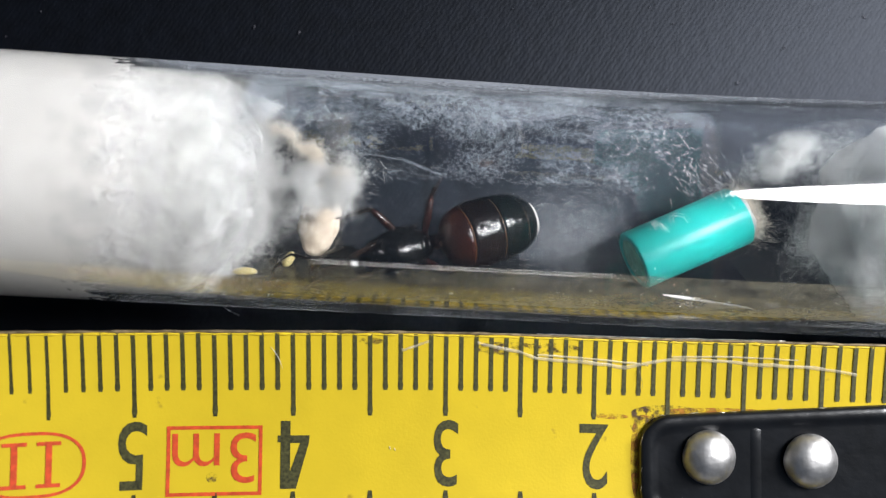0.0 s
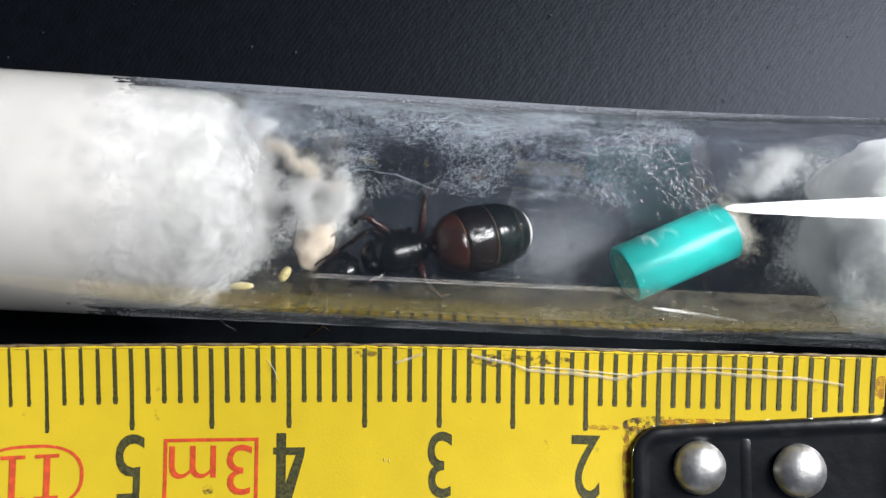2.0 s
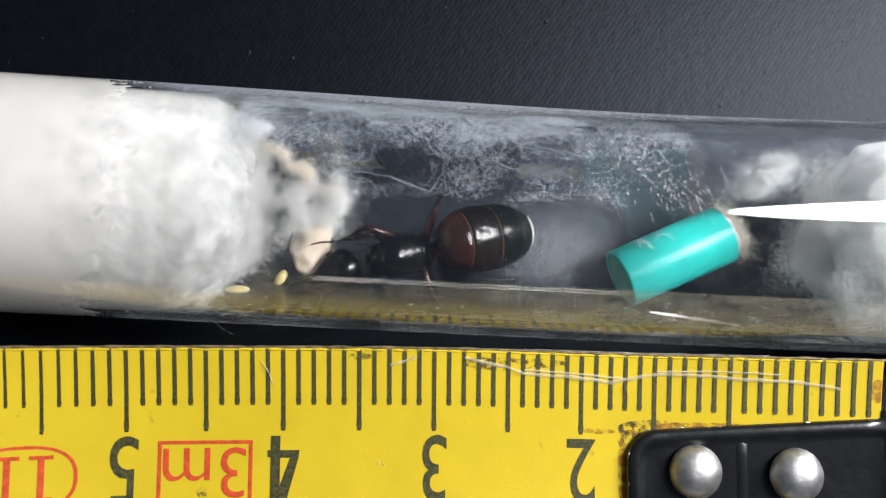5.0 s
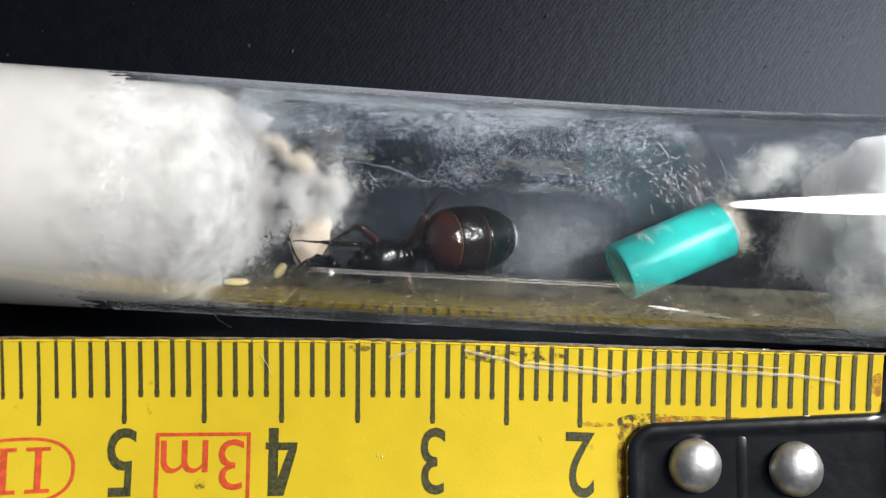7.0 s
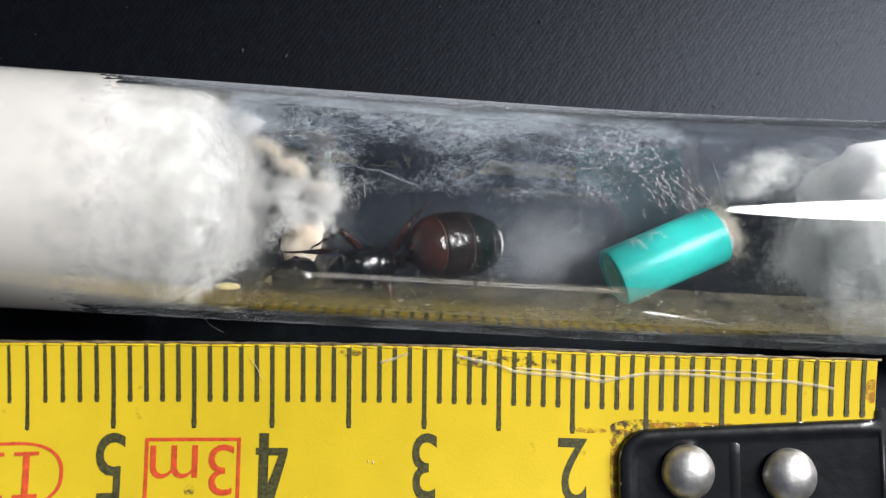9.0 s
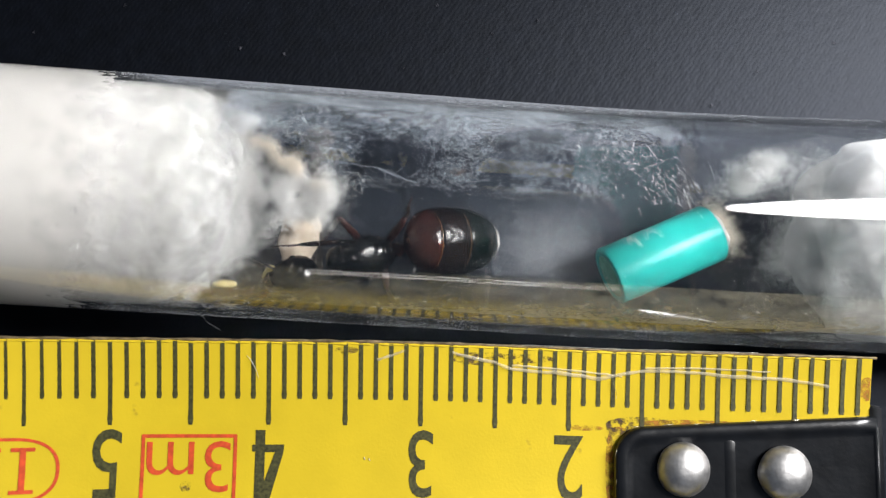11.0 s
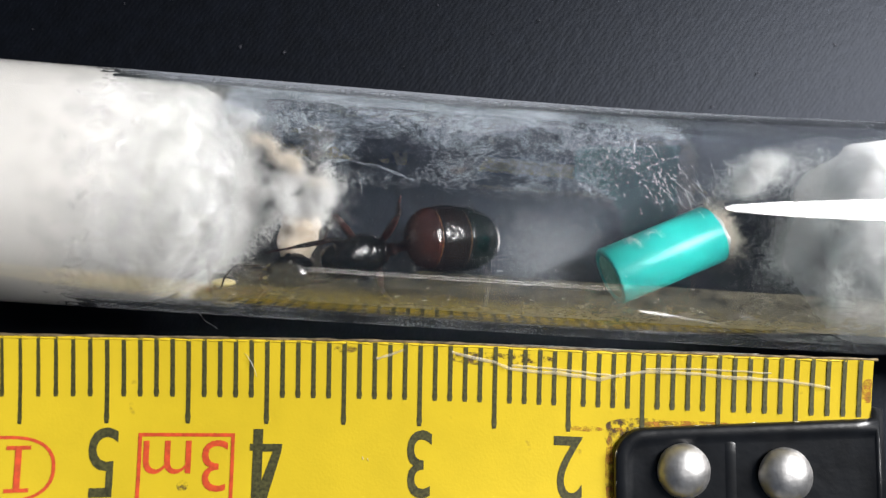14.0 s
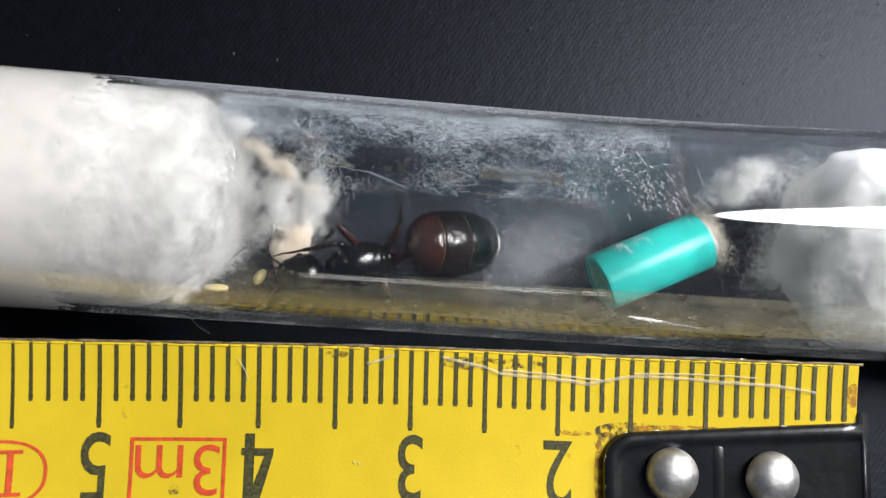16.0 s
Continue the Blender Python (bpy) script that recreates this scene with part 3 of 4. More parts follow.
def in_tube(x, angle, r):
    """A point in the tube's space: angle from the top, towards +y."""
    a, k = radians(angle), flare(x)
    r *= 1 + k / 16
    return Vector((x, r * math.sin(a) + k / 2, r * math.cos(a)))


def lathe(profile, n=128, keep=None):
    bm = bmesh.new()
    rows = [[bm.verts.new(in_tube(x, 360 * i / n, r)) for i in range(n)] for x, r in profile]
    for a, b in zip(rows, rows[1:] + rows[:1]):
        for i in range(n):
            bm.faces.new((a[i], b[i], b[(i + 1) % n], a[(i + 1) % n])).material_index = i
    bmesh.ops.recalc_face_normals(bm, faces=bm.faces)
    bmesh.ops.delete(bm, geom=[f for f in bm.faces if keep and not keep(360 * (f.material_index + 0.5) / n)], context="FACES")
    for f in bm.faces:
        f.material_index = 0
    return bm


def test_tube():
    tube = base("test_tube", "clear glass test tube with dusty wall lying on black cloth", "test tube", TUBE)
    dome = [(-62 - 8 * math.sin(radians(a)), 8 * math.cos(radians(a))) for a in range(10, 90, 10)] + [(-70, 0.05)]
    inner = [(-62 - R_IN * math.sin(radians(a)), R_IN * math.cos(radians(a))) for a in range(10, 90, 10)] + [(-62 - R_IN, 0.05)]
    along = [50] + [42 - 2 * i for i in range(45)] + [-62]
    profile = [(70, 7.35), (70.3, 7.6), (70, 8.0)] + [(x, 8.0) for x in along] + dome + inner[::-1] + [(x, R_IN) for x in along[::-1]]
    glass = part("glass", lathe(profile, keep=lambda a: not 205 < a < 262), GLASS, tube, "clear glass wall")
    glass.visible_shadow = False
    part("lower_glass", lathe(profile, keep=lambda a: 205 < a < 262), GLASS, tube, "clear glass wall near the cloth")
    rng = random.Random(11)
    # fine cotton threads stuck on the wall
    paths, hair, specks = [], [], []
    tries = 0
    while len(paths) < 15000 and tries < 160000:
        tries += 1
        x, a = rng.uniform(-13, 20), rng.uniform(2, 74)
        k = noise.fractal(Vector((x * 0.22, a * 0.055, 3.1)), 1.0, 2.0, 4)
        want = 0.24 + 0.85 * k + 0.45 * math.exp(-((a - 40) / 20) ** 2) - 0.2 * math.exp(-((x + 1) / 6) ** 2 - ((a - 16) / 12) ** 2) - 0.02 * max(0, x - 8) * 1.0 - (0.5 if x > 16 else 0)
        if a > 56:
            want -= 0.035 * (a - 56)
        if x > 8 and a > 46:
            want -= 0.25
        if rng.random() > want:
            continue
        length, turn = rng.choice((0.05, 0.08, 0.12, 0.2, 0.3, 0.5, 0.9)), rng.gauss(0.35, 0.9)
        pts, xx, aa, dd = [], x, a, turn
        for _ in range(5):
            pts.append(in_tube(xx, aa, R_IN - 0.04 - rng.uniform(0, 0.12)))
            xx += math.cos(dd) * length / 4
            aa += math.degrees(math.sin(dd) * length / 4 / 7.0)
            dd += rng.gauss(0, 0.32)
        paths.append(pts)
    tagged(fibres("clinging_fibres", paths, 0.0031, FINE_FIBRE, tube, "fine white cotton threads clinging inside"), kind="stuff")
    for k in range(130):
        if k < 80:
            x, a, d, n = rng.gauss(14.3, 1.2), rng.gauss(10, 4.5), rng.gauss(-0.95, 0.3), rng.uniform(0.12, 0.65)
        else:
            x, a, d, n = rng.gauss(12.0, 2.6), rng.gauss(20, 8), rng.uniform(-1.6, 1.6), rng.uniform(0.1, 0.45)
        bend = rng.gauss(0, 0.2)
        hair.append([in_tube(x + math.cos(d + bend * s) * n * s, a + math.degrees(math.sin(d + bend * s) * n * s / 8.0), 8.012) for s in (0, 0.25, 0.5, 0.75, 1)])
    for x, a, d, n in ((16.3, 8, -0.7, 1.0), (16.9, 9, -0.6, 1.2), (15.3, 9, 2.4, 0.8), (17.5, 14, 1.8, 1.3), (18.3, 16, 1.4, 0.9), (12.3, 25, 1.2, 1.6), (14.0, 22, 2.0, 1.4), (19.6, 10, 1.5, 0.8), (19.0, 8, 0.2, 0.8)):
        hair.append([in_tube(x + math.cos(d) * n * s, a + math.degrees(math.sin(d) * n * s / 8.0), 8.02) for s in (0, 0.25, 0.5, 0.75, 1)])
    tagged(fibres("surface_lint", hair, 0.009, FIBRE, tube, "pale scratches and lint on the glass"), kind="stuff")
    # dusty film on the glass, thick towards the sides
    for name, mat, r, a0, a1, x0, x1, words in (("dusty_film", FOG, 8.01, 44, 96, -23, 40, "dusty film along the side of the glass"), ("dusty_film", SIDE_FOG, 8.01, -98, -66, -23, 34, "dusty film along the side of the glass"), ("frosty_film", FROST, R_IN - 0.015, 2, 78, -13, 42, "frosty film inside the glass"), ("low_film", LOW_HAZE, 8.004, -59.5, -36, -13, 36, "dust film low on the glass, tinted with the tape's yellow light"), ("faint_film", HAZE, 8.007, -66, 60, -13, 40, "faint dust film on the glass")):
        n, m = 40, 24
        v = [in_tube(x0 + (x1 - x0) * i / m, a0 + (a1 - a0) * j / n, r) for i in range(m + 1) for j in range(n + 1)]
        f = [(i * (n + 1) + j, (i + 1) * (n + 1) + j, (i + 1) * (n + 1) + j + 1, i * (n + 1) + j + 1) for i in range(m) for j in range(n)]
        raw(name, v, f, mat, tube, words)
    # long loose threads
    longs = []
    for line in (((-6.0, 12.0), (-4.6, 11.5), (-3.2, 10.5), (-2.2, 8.0), (-1.2, 5.2), (-0.6, 4.0)), ((-3.2, 10.5), (-2.4, 7.8), (-1.6, 5.6)), ((3.4, 20), (4.4, 17.5), (5.2, 14.2)), ((7.4, 30), (8.2, 27), (9.5, 26))):
        fine = []
        for (xa, aa), (xb, ab) in zip(line, line[1:]):
            fine += [in_tube(xa + (xb - xa) * s / 4, aa + (ab - aa) * s / 4 + rng.gauss(0, 0.25), R_IN - 0.05) for s in range(4)]
        longs.append(fine)
    tagged(fibres("loose_threads", longs, 0.0095, FINE_FIBRE, tube, "loose cotton threads"), kind="stuff")
    crumbs = []
    for _ in range(70):
        x, a, d, n = rng.uniform(-13, 30), rng.uniform(-62, -30), rng.uniform(0, 6.28), rng.uniform(0.1, 0.4)
        bend = rng.gauss(0, 1.2)
        crumbs.append([in_tube(x + math.cos(d + bend * k) * n * k, a + math.degrees(math.sin(d + bend * k) * n * k / 8.0), 8.015) for k in (0, 0.25, 0.5, 0.75, 1)])
    tagged(fibres("low_lint", crumbs, 0.008, FIBRE, tube, "tiny lint low on the glass"), kind="stuff")
    # a brown smear on the wall
    smear = []
    for _ in range(90):
        x, a, d = rng.gauss(1.75, 0.32), rng.gauss(10.5, 1.1), rng.uniform(0, 3.14)
        smear.append([in_tube(x + math.cos(d) * 0.16 * k, a + math.degrees(math.sin(d) * 0.16 * k / 7.5), R_IN - 0.02) for k in (0, 0.5, 1)])
    tagged(fibres("brown_smear", smear, 0.012, RUST_DARK, tube, "small brown smear on the glass"), kind="stuff")
    # condensation and dust
    bm_v, bm_f = [], []
    ico = bmesh.new()
    bmesh.ops.create_icosphere(ico, subdivisions=1, radius=1)
    iv, ifc = [v.co.copy() for v in ico.verts], [[v.index for v in f.verts] for f in ico.faces]
    ico.free()

    def speck(x, a, r, rad):
        c, o = in_tube(x, a, r), len(bm_v)
        bm_v.extend(tuple(c + v * rad) for v in iv)
        bm_f.extend([tuple(o + k for k in f) for f in ifc])

    for _ in range(2600):
        x = rng.uniform(-20, 30)
        a = rng.choice((rng.gauss(62, 10), rng.gauss(-70, 8), rng.uniform(-80, 80), rng.gauss(58, 7)))
        if noise.noise(Vector((x * 0.5, a * 0.06, 9))) + rng.uniform(-0.5, 0.5) < -0.1:
            continue
        speck(x, a, rng.choice((R_IN - 0.02, 8.0)), (abs(rng.gauss(0.012, 0.012)) + 0.008) * (0.55 if abs(a) < 52 else 1))
    for _ in range(30):
        x, a = rng.gauss(-18, 1.6), rng.gauss(-10, 22)
        speck(x, a, R_IN, rng.uniform(0.02, 0.05))
    drops = (list(bm_v), list(bm_f))
    bm_v, bm_f = [], []
    iv = [Vector(v) for v in ((1, 0, -0.4), (-0.6, 0.8, -0.4), (-0.6, -0.8, -0.4), (0, 0, 0.8))]
    ifc = [[0, 1, 3], [1, 2, 3], [2, 0, 3], [0, 2, 1]]
    for _ in range(62000):
        x = rng.uniform(-21, 34)
        a = rng.choice((rng.gauss(74, 9), rng.gauss(82, 7), rng.gauss(-82, 8), rng.gauss(-76, 10), rng.uniform(-90, 90)))
        dense = noise.fractal(Vector((x * 0.3, a * 0.07, 4)), 1.0, 2.0, 4)
        if rng.random() > 0.4 + 0.8 * dense - 0.012 * max(0, x - 6) - (0.35 if abs(a) < 55 else 0):
            continue
        speck(x, a, rng.choice((8.0, 8.0, R_IN - 0.01)), abs(rng.gauss(0, 0.011)) + (0.006 if a > 0 else 0.0045))
    for _ in range(420):
        x, a = rng.uniform(-13, 32), rng.uniform(-64, -26)
        if noise.noise(Vector((x * 0.4, a * 0.05, 2))) + rng.uniform(-0.4, 0.4) > 0:
            speck(x, a, 8.005, (abs(rng.gauss(0.012, 0.012)) + 0.008) * (0.6 if a > -50 else 1))
    tagged(raw("dust", bm_v, bm_f, DUST, tube, "pale dust on the outside of the glass"), kind="stuff")
    bm_v, bm_f = drops
    # fine pale threads added on the tube's floor to imitate a patch of light
    veil = []
    while len(veil) < 4600:
        x, a = rng.gauss(10.4, 2.5), rng.gauss(191, 15)
        d = rng.gauss(0.3, 0.8)
        veil.append([in_tube(x + math.cos(d) * s, a + math.degrees(math.sin(d) * s / 7), R_IN - 0.05 - rng.uniform(0, 0.25)) for s in (0, 0.2, 0.4, 0.6)])
    tagged(fibres("floor_light_threads", veil, 0.0075, VEIL, tube, "fine pale threads standing in for a patch of light on the tube floor"), kind="stuff")
    arcs = []
    for _ in range(46):
        x, a = rng.gauss(-18.0, 1.5), rng.gauss(-14, 20)
        r, s, w = rng.uniform(0.1, 0.24), rng.uniform(0, 6.28), rng.uniform(2.0, 4.6)
        arcs.append([in_tube(x + r * math.cos(s + w * k / 7), a + math.degrees(0.8 * r * math.sin(s + w * k / 7) / 7.3), R_IN + 0.02) for k in range(8)])
    tagged(fibres("bubble_rims", arcs, 0.022, ARC, tube, "rims of tiny bubbles against the wet cotton"), kind="stuff")
    tagged(raw("condensation", bm_v, bm_f, DROPLET, tube, "tiny condensation drops and dust"), kind="stuff")
    return tube


def cotton_mass(name, x0, x1, r, mat, label, bulge, wrinkle, seed, shape=None, category="cotton plug", freq=0.5, touching=None):
    """A wad of cotton across the tube, from x0 to a bulging, ragged face at x1."""
    n, count = (340, 100) if touching else (150, 24)
    bm = bmesh.new()
    rows = []
    steps = [0, 0.0005] + [i / count for i in range(1, count + 1)]
    if touching:
        far = (touching[0] - 1 - x0) / (x1 - bulge - x0)
        steps = [far * i / 8 for i in range(8)] + [far + (1 - far) * i / count for i in range(count + 1)]
    for u in steps:
        x = x0 + (x1 - bulge - x0) * u
        rows.append([(x, r)] * n)
    for k in range(1, 22):
        a = math.pi / 2 * k / 22
        rows.append([(x1 - bulge + bulge * math.sin(a), max(0.02, r * math.cos(a) ** 0.42))] * n)
    made = []
    for row in rows:
        line = []
        for i, (x, rr) in enumerate(row):
            u = 2 * math.pi * i / n
            p = Vector((x, rr * math.sin(u), rr * math.cos(u)))
            k = noise.fractal(p * freq + Vector((seed, 0, 0)), 1.0, 2.1, 4)
            if shape:
                p.x += shape(p, x, x0, x1)
            p.x += wrinkle * k * 1.6 * min(1, abs((x - x0) / (x1 - x0)) * 1.2)
            q = 1 + wrinkle * 0.07 * noise.fractal(p * 0.8 + Vector((seed, 5, 0)), 1.0, 2.1, 3) - wrinkle * 0.05
            q = 1 + (q - 1) * min(1, abs((x - x0) / (x1 - x0)) ** 6)
            p.y, p.z = p.y * min(q, 1), p.z * min(q, 1)
            if touching and x < touching[1] + 2:
                # wet spots cling to the glass
                wet = 1.1 * noise.fractal(Vector((p.x * 1.6, p.y * 2.6, p.z * 2.6)), 1.0, 2.0, 3) + 1.2 - 2.4 * (x - touching[0]) / (touching[1] - touching[0])
                wet, s = min(1, max(0, 0.5 + 3 * wet)), math.hypot(p.y, p.z)
                s = 1 + wet * ((r + 0.025) / s - 1)
                p.y, p.z = p.y * s, p.z * s
            line.append(bm.verts.new(p))
        made.append(line)
    for a, b in zip(made, made[1:]):
        for i in range(n):
            bm.faces.new((a[i], b[i], b[(i + 1) % n], a[(i + 1) % n]))
    bm.faces.new(made[0])
    bm.faces.new(made[-1][::-1])
    bmesh.ops.recalc_face_normals(bm, faces=bm.faces)
    thing = base(name, label, category, TUBE)
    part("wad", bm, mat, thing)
    return thing


def fuzz(thing, count, where, length, radius, seed, mat=None, name="fuzz"):
    rng = random.Random(seed)
    paths = []
    for _ in range(count):
        p, d = where(rng)
        if Vector((0, p.y, p.z)).length > R_IN - 0.1:
            continue
        path = [q for q in squiggle(p, d, length * rng.uniform(0.4, 1.3), 4, 0.8, rng)]
        for q in path:
            s = math.hypot(q.y, q.z)
            if s > R_IN - 0.04:
                q.y, q.z = q.y * (R_IN - 0.04) / s, q.z * (R_IN - 0.04) / s
        paths.append(path)
    return tagged(fibres(name, paths, radius, mat or FIBRE, thing), "fine loose cotton fibres", kind="stuff")


def plugs():
    face = lambda p, x, x0, x1: (-0.02 * (p.y + 0.5) ** 2 - 0.42 * max(0, -p.y - 2.0)) * max(0, (x - x0) / (x1 - x0))
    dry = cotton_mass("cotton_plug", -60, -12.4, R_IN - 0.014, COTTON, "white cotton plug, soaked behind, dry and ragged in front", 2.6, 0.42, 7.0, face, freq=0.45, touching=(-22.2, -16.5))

    cloud(dry, Matrix.Translation((-12.9, 0.6, 0)), 2.2, 6.0, 6.2, 5000, 0.9, 0.0032, 3, PLUG_FLUFF, freq=0.9)

    def ragged(rng):
        a, q = rng.uniform(0, 2 * math.pi), math.sqrt(rng.uniform(0.0, 0.98))
        y, z = 7.3 * q * math.sin(a), 7.3 * q * math.cos(a)
        x = -14.3 + 2.6 * math.sqrt(1 - q ** 4.76) - 0.02 * (y + 0.5) ** 2 - 0.42 * max(0, -y - 2.0)
        k = noise.fractal(Vector((y * 0.8, z * 0.8, 4.0)), 1.0, 2.0, 3)
        return Vector((x - 0.7 + 1.9 * max(0, k), y, z)), Vector((rng.gauss(0.5, 0.5), rng.gauss(0.25 * math.sin(a), 0.7), rng.gauss(0.25 * math.cos(a), 0.7)))

    fuzz(dry, 21000, ragged, 0.85, 0.0032, 6, PLUG_FLUFF)

    def mantle(rng):
        a, x = rng.uniform(-80, 80), rng.uniform(-19.5, -12)
        p = in_tube(x, a, R_IN - 0.15)
        return p, Vector((rng.gauss(0.6, 0.5), rng.gauss(0, 1), rng.gauss(0, 1)))

    fuzz(dry, 700, mantle, 1.4, 0.003, 5, PLUG_FLUFF)
    stopper = cotton_mass("cotton_stopper", 66, 28.4, R_IN - 0.1, GREY_COTTON, "loose white cotton stopper in the open end", -3.6, 0.9, 13.0, freq=0.17)
    cloud(stopper, Matrix.Translation((28.6, -0.8, 0)), 4.2, 6.9, 6.8, 17000, 1.3, 0.0042, 8, GREY_FIBRE, freq=0.3)


def cloud(thing, m, a, b, h, count, length, radius, seed, mat=None, core=1.6, freq=0.8):
    """A wad of curly fibres through an egg-shaped space, with thick and thin places."""
    rng = random.Random(seed)
    paths = []
    while len(paths) < count:
        u = Vector((rng.gauss(0, 0.44), rng.gauss(0, 0.44), rng.gauss(0, 0.44)))
        if u.length > 1.5:
            continue
        p = m @ Vector((u.x * a, u.y * b, u.z * h))
        if rng.random() > 0.38 + 1.9 * noise.noise(p * freq + Vector((seed, 0, 0))):
            continue
        path = squiggle(p, (rng.gauss(0, 1), rng.gauss(0, 1), rng.gauss(0, 0.7)), length * rng.uniform(0.3, 1.3), 5, 2.0, rng)
        for q in path:
            s = math.hypot(q.y, q.z)
            if s > R_IN - 0.04:
                q.y, q.z = q.y * (R_IN - 0.04) / s, q.z * (R_IN - 0.04) / s
        paths.append(path)
    return tagged(fibres("fluff", paths, radius, mat or FIBRE, thing, "curly cotton fluff"), kind="stuff")


def tuft(name, size, mat, label, m, wrinkle, seed, count, category="cotton tuft", fluff=None, core=0.6, long=1.0, radius=0.006, blunt=0.65):
    """A cotton tuft: a small matted heart in a cloud of fibres."""
    a, b, h = size
    thing = base(name, label, category, TUBE)
    bm = loft(egg_rings(2 * a * core, 2 * b * core, 2 * h * core, 24, blunt), 40, wrinkle, seed)
    bmesh.ops.transform(bm, matrix=m, verts=bm.verts)
    part("wad", bm, mat, thing)
    cloud(thing, m, a, b, h, count, long, radius, seed, fluff)
    return thing


def world_mm(x, y, z, rx=0, ry=0, rz=0):
    """A pose in the tube's space, in millimetres, for a place in world millimetres."""
    inv = pose(0, 8.93, -0.8, 0, 0, -2.46).inverted()
    return inv @ pose(x, y, z, rx, ry, rz)


def tube_contents():
    tuft("stained_cotton_lump", (2.7, 1.45, 1.1), STAINED, "tan stained lump of matted cotton", world_mm(-8.9, 7.7, -5.3, 0, 0, 80), 0.2, 3, 900, fluff=TAN_FIBRE, core=1.0, long=0.8, radius=0.004, blunt=0.38)
    tuft("cotton_tuft", (3.1, 2.3, 1.6), LOOSE, "white cotton tuft pulled from the plug", world_mm(-8.9, 9.6, -1.1, 0, 0, 20), 0.5, 28, 17000, core=0.05, fluff=FLUFF, long=0.7, radius=0.0031)
    tuft("cotton_tuft", (3.6, 0.7, 0.7), LOOSE_TAN, "thin tan stained cotton wisp", world_mm(-9.4, 12.2, 0.0, 0, 0, -34), 0.3, 12, 4000, fluff=TAN_FIBRE, core=0.08, long=0.6, radius=0.0031)
    tuft("cotton_tuft", (1.9, 0.5, 0.6), LOOSE, "white cotton wisp by the plug", world_mm(-12.0, 14.2, 1.8, 0, 0, 25), 0.3, 15, 3600, long=0.6, fluff=FLUFF, core=0.08, radius=0.0036)
    tuft("cotton_tuft", (1.7, 0.8, 0.6), LOOSE, "thin white cotton wisp reaching over the dark glass", world_mm(-6.9, 10.0, -0.6, 0, 0, 70), 0.3, 18, 1800, long=1.0, fluff=FLUFF, core=0.1, radius=0.004)
    tuft("cotton_tuft", (2.6, 1.3, 1.3), GREY_COTTON, "grey-white cotton tuft by the stopper", world_mm(24.0, 12.3, -1.0, 0, 0, 24), 0.35, 21, 6000, fluff=GREY_FIBRE, core=0.5, long=0.9, radius=0.004)
    hairs = base("cotton_wisp", "few long curved cotton hairs round the tuft", "cotton wisp", TUBE)
    rng = random.Random(63)
    paths = []
    for _ in range(34):
        p = world_mm(rng.gauss(-8.6, 1.3), rng.gauss(10.4, 1.6), rng.gauss(0.4, 0.8)).translation
        paths.append(squiggle(p, (rng.gauss(0.4, 1), rng.gauss(0, 1), rng.gauss(0, 0.3)), rng.uniform(1.2, 3.0), 14, 1.6, rng))
    part_of = fibres("hairs", paths, 0.0075, FLUFF, hairs)
    tagged(part_of, kind="stuff")
    for x, y, z, rz, s in ((-14.3, 3.75, -5.6, 2, 1.0), (-11.2, 4.75, -6.0, 60, 0.75)):
        e = base("ant_egg", "small yellow ant egg lying on the glass", "ant egg", at(x, y, z, 0, 0, rz), "ant eggs")
        part("egg", loft(egg_rings(1.75 * s, 0.72, 0.7, 14, 0.36), 18, 0.03, x), EGG, e)
    # green pipe stub
    stub = base("plastic_pipe_stub", "short green plastic pipe stub stuffed with cotton", "plastic tube", at(18.2, 6.65, -4.75, 0, 0, 24))
    n, half = 56, 4.35
    bm = bmesh.new()
    prof = [(-half, 1.75), (-half, 2.15), (-half + 0.12, 2.28), (half - 0.12, 2.28), (half, 2.15), (half, 1.75), (0, 1.72)]
    rows = []
    for x, r in prof:
        rows.append([bm.verts.new((x + 0.05 * noise.noise(Vector((math.cos(6.283 * i / n) * 2, math.sin(6.283 * i / n) * 2, x))), r * math.sin(6.2832 * i / n), r * math.cos(6.2832 * i / n))) for i in range(n)])
    for a, b in zip(rows, rows[1:] + rows[:1]):
        for i in range(n):
            bm.faces.new((a[i], b[i], b[(i + 1) % n], a[(i + 1) % n]))
    bmesh.ops.recalc_face_normals(bm, faces=bm.faces)
    part("pipe", bm, GREEN, stub, "green plastic pipe")
    part("filling", loft([(-4.42, 0, 0, 0.8, 0.8), (-4.3, 0, 0, 1.72, 1.72), (-1, 0, 0, 1.7, 1.7), (-0.8, 0, 0, 0.4, 0.4)], 24, 0.1, 4), GREEN_FILL, stub, "dull filling in the pipe end")
    part("cotton_end", loft([(2.0, 0, 0, 0.4, 0.4), (2.2, 0, 0, 1.68, 1.68), (4.3, 0, 0, 1.7, 1.7), (4.6, 0, 0, 1.85, 1.75), (4.95, 0, 0, 1.5, 1.4), (5.2, 0, 0, 0.7, 0.7)], 28, 0.35, 9), GREY_COTTON, stub, "cotton bulging out of the pipe")
    rng = random.Random(31)
    paths = []
    for curl, strands in ((((-2.45, 1.75), (-2.25, 2.1), (-1.95, 2.15), (-1.8, 1.75), (-1.85, 1.25)), 15), (((-1.1, 1.6), (-0.8, 2.05), (-0.35, 2.1), (0.0, 1.75), (0.0, 1.3)), 7)):
        for _ in range(strands):
            dx, dy, dz = rng.gauss(0, 0.13), rng.gauss(0, 0.13), rng.uniform(0.05, 0.4)
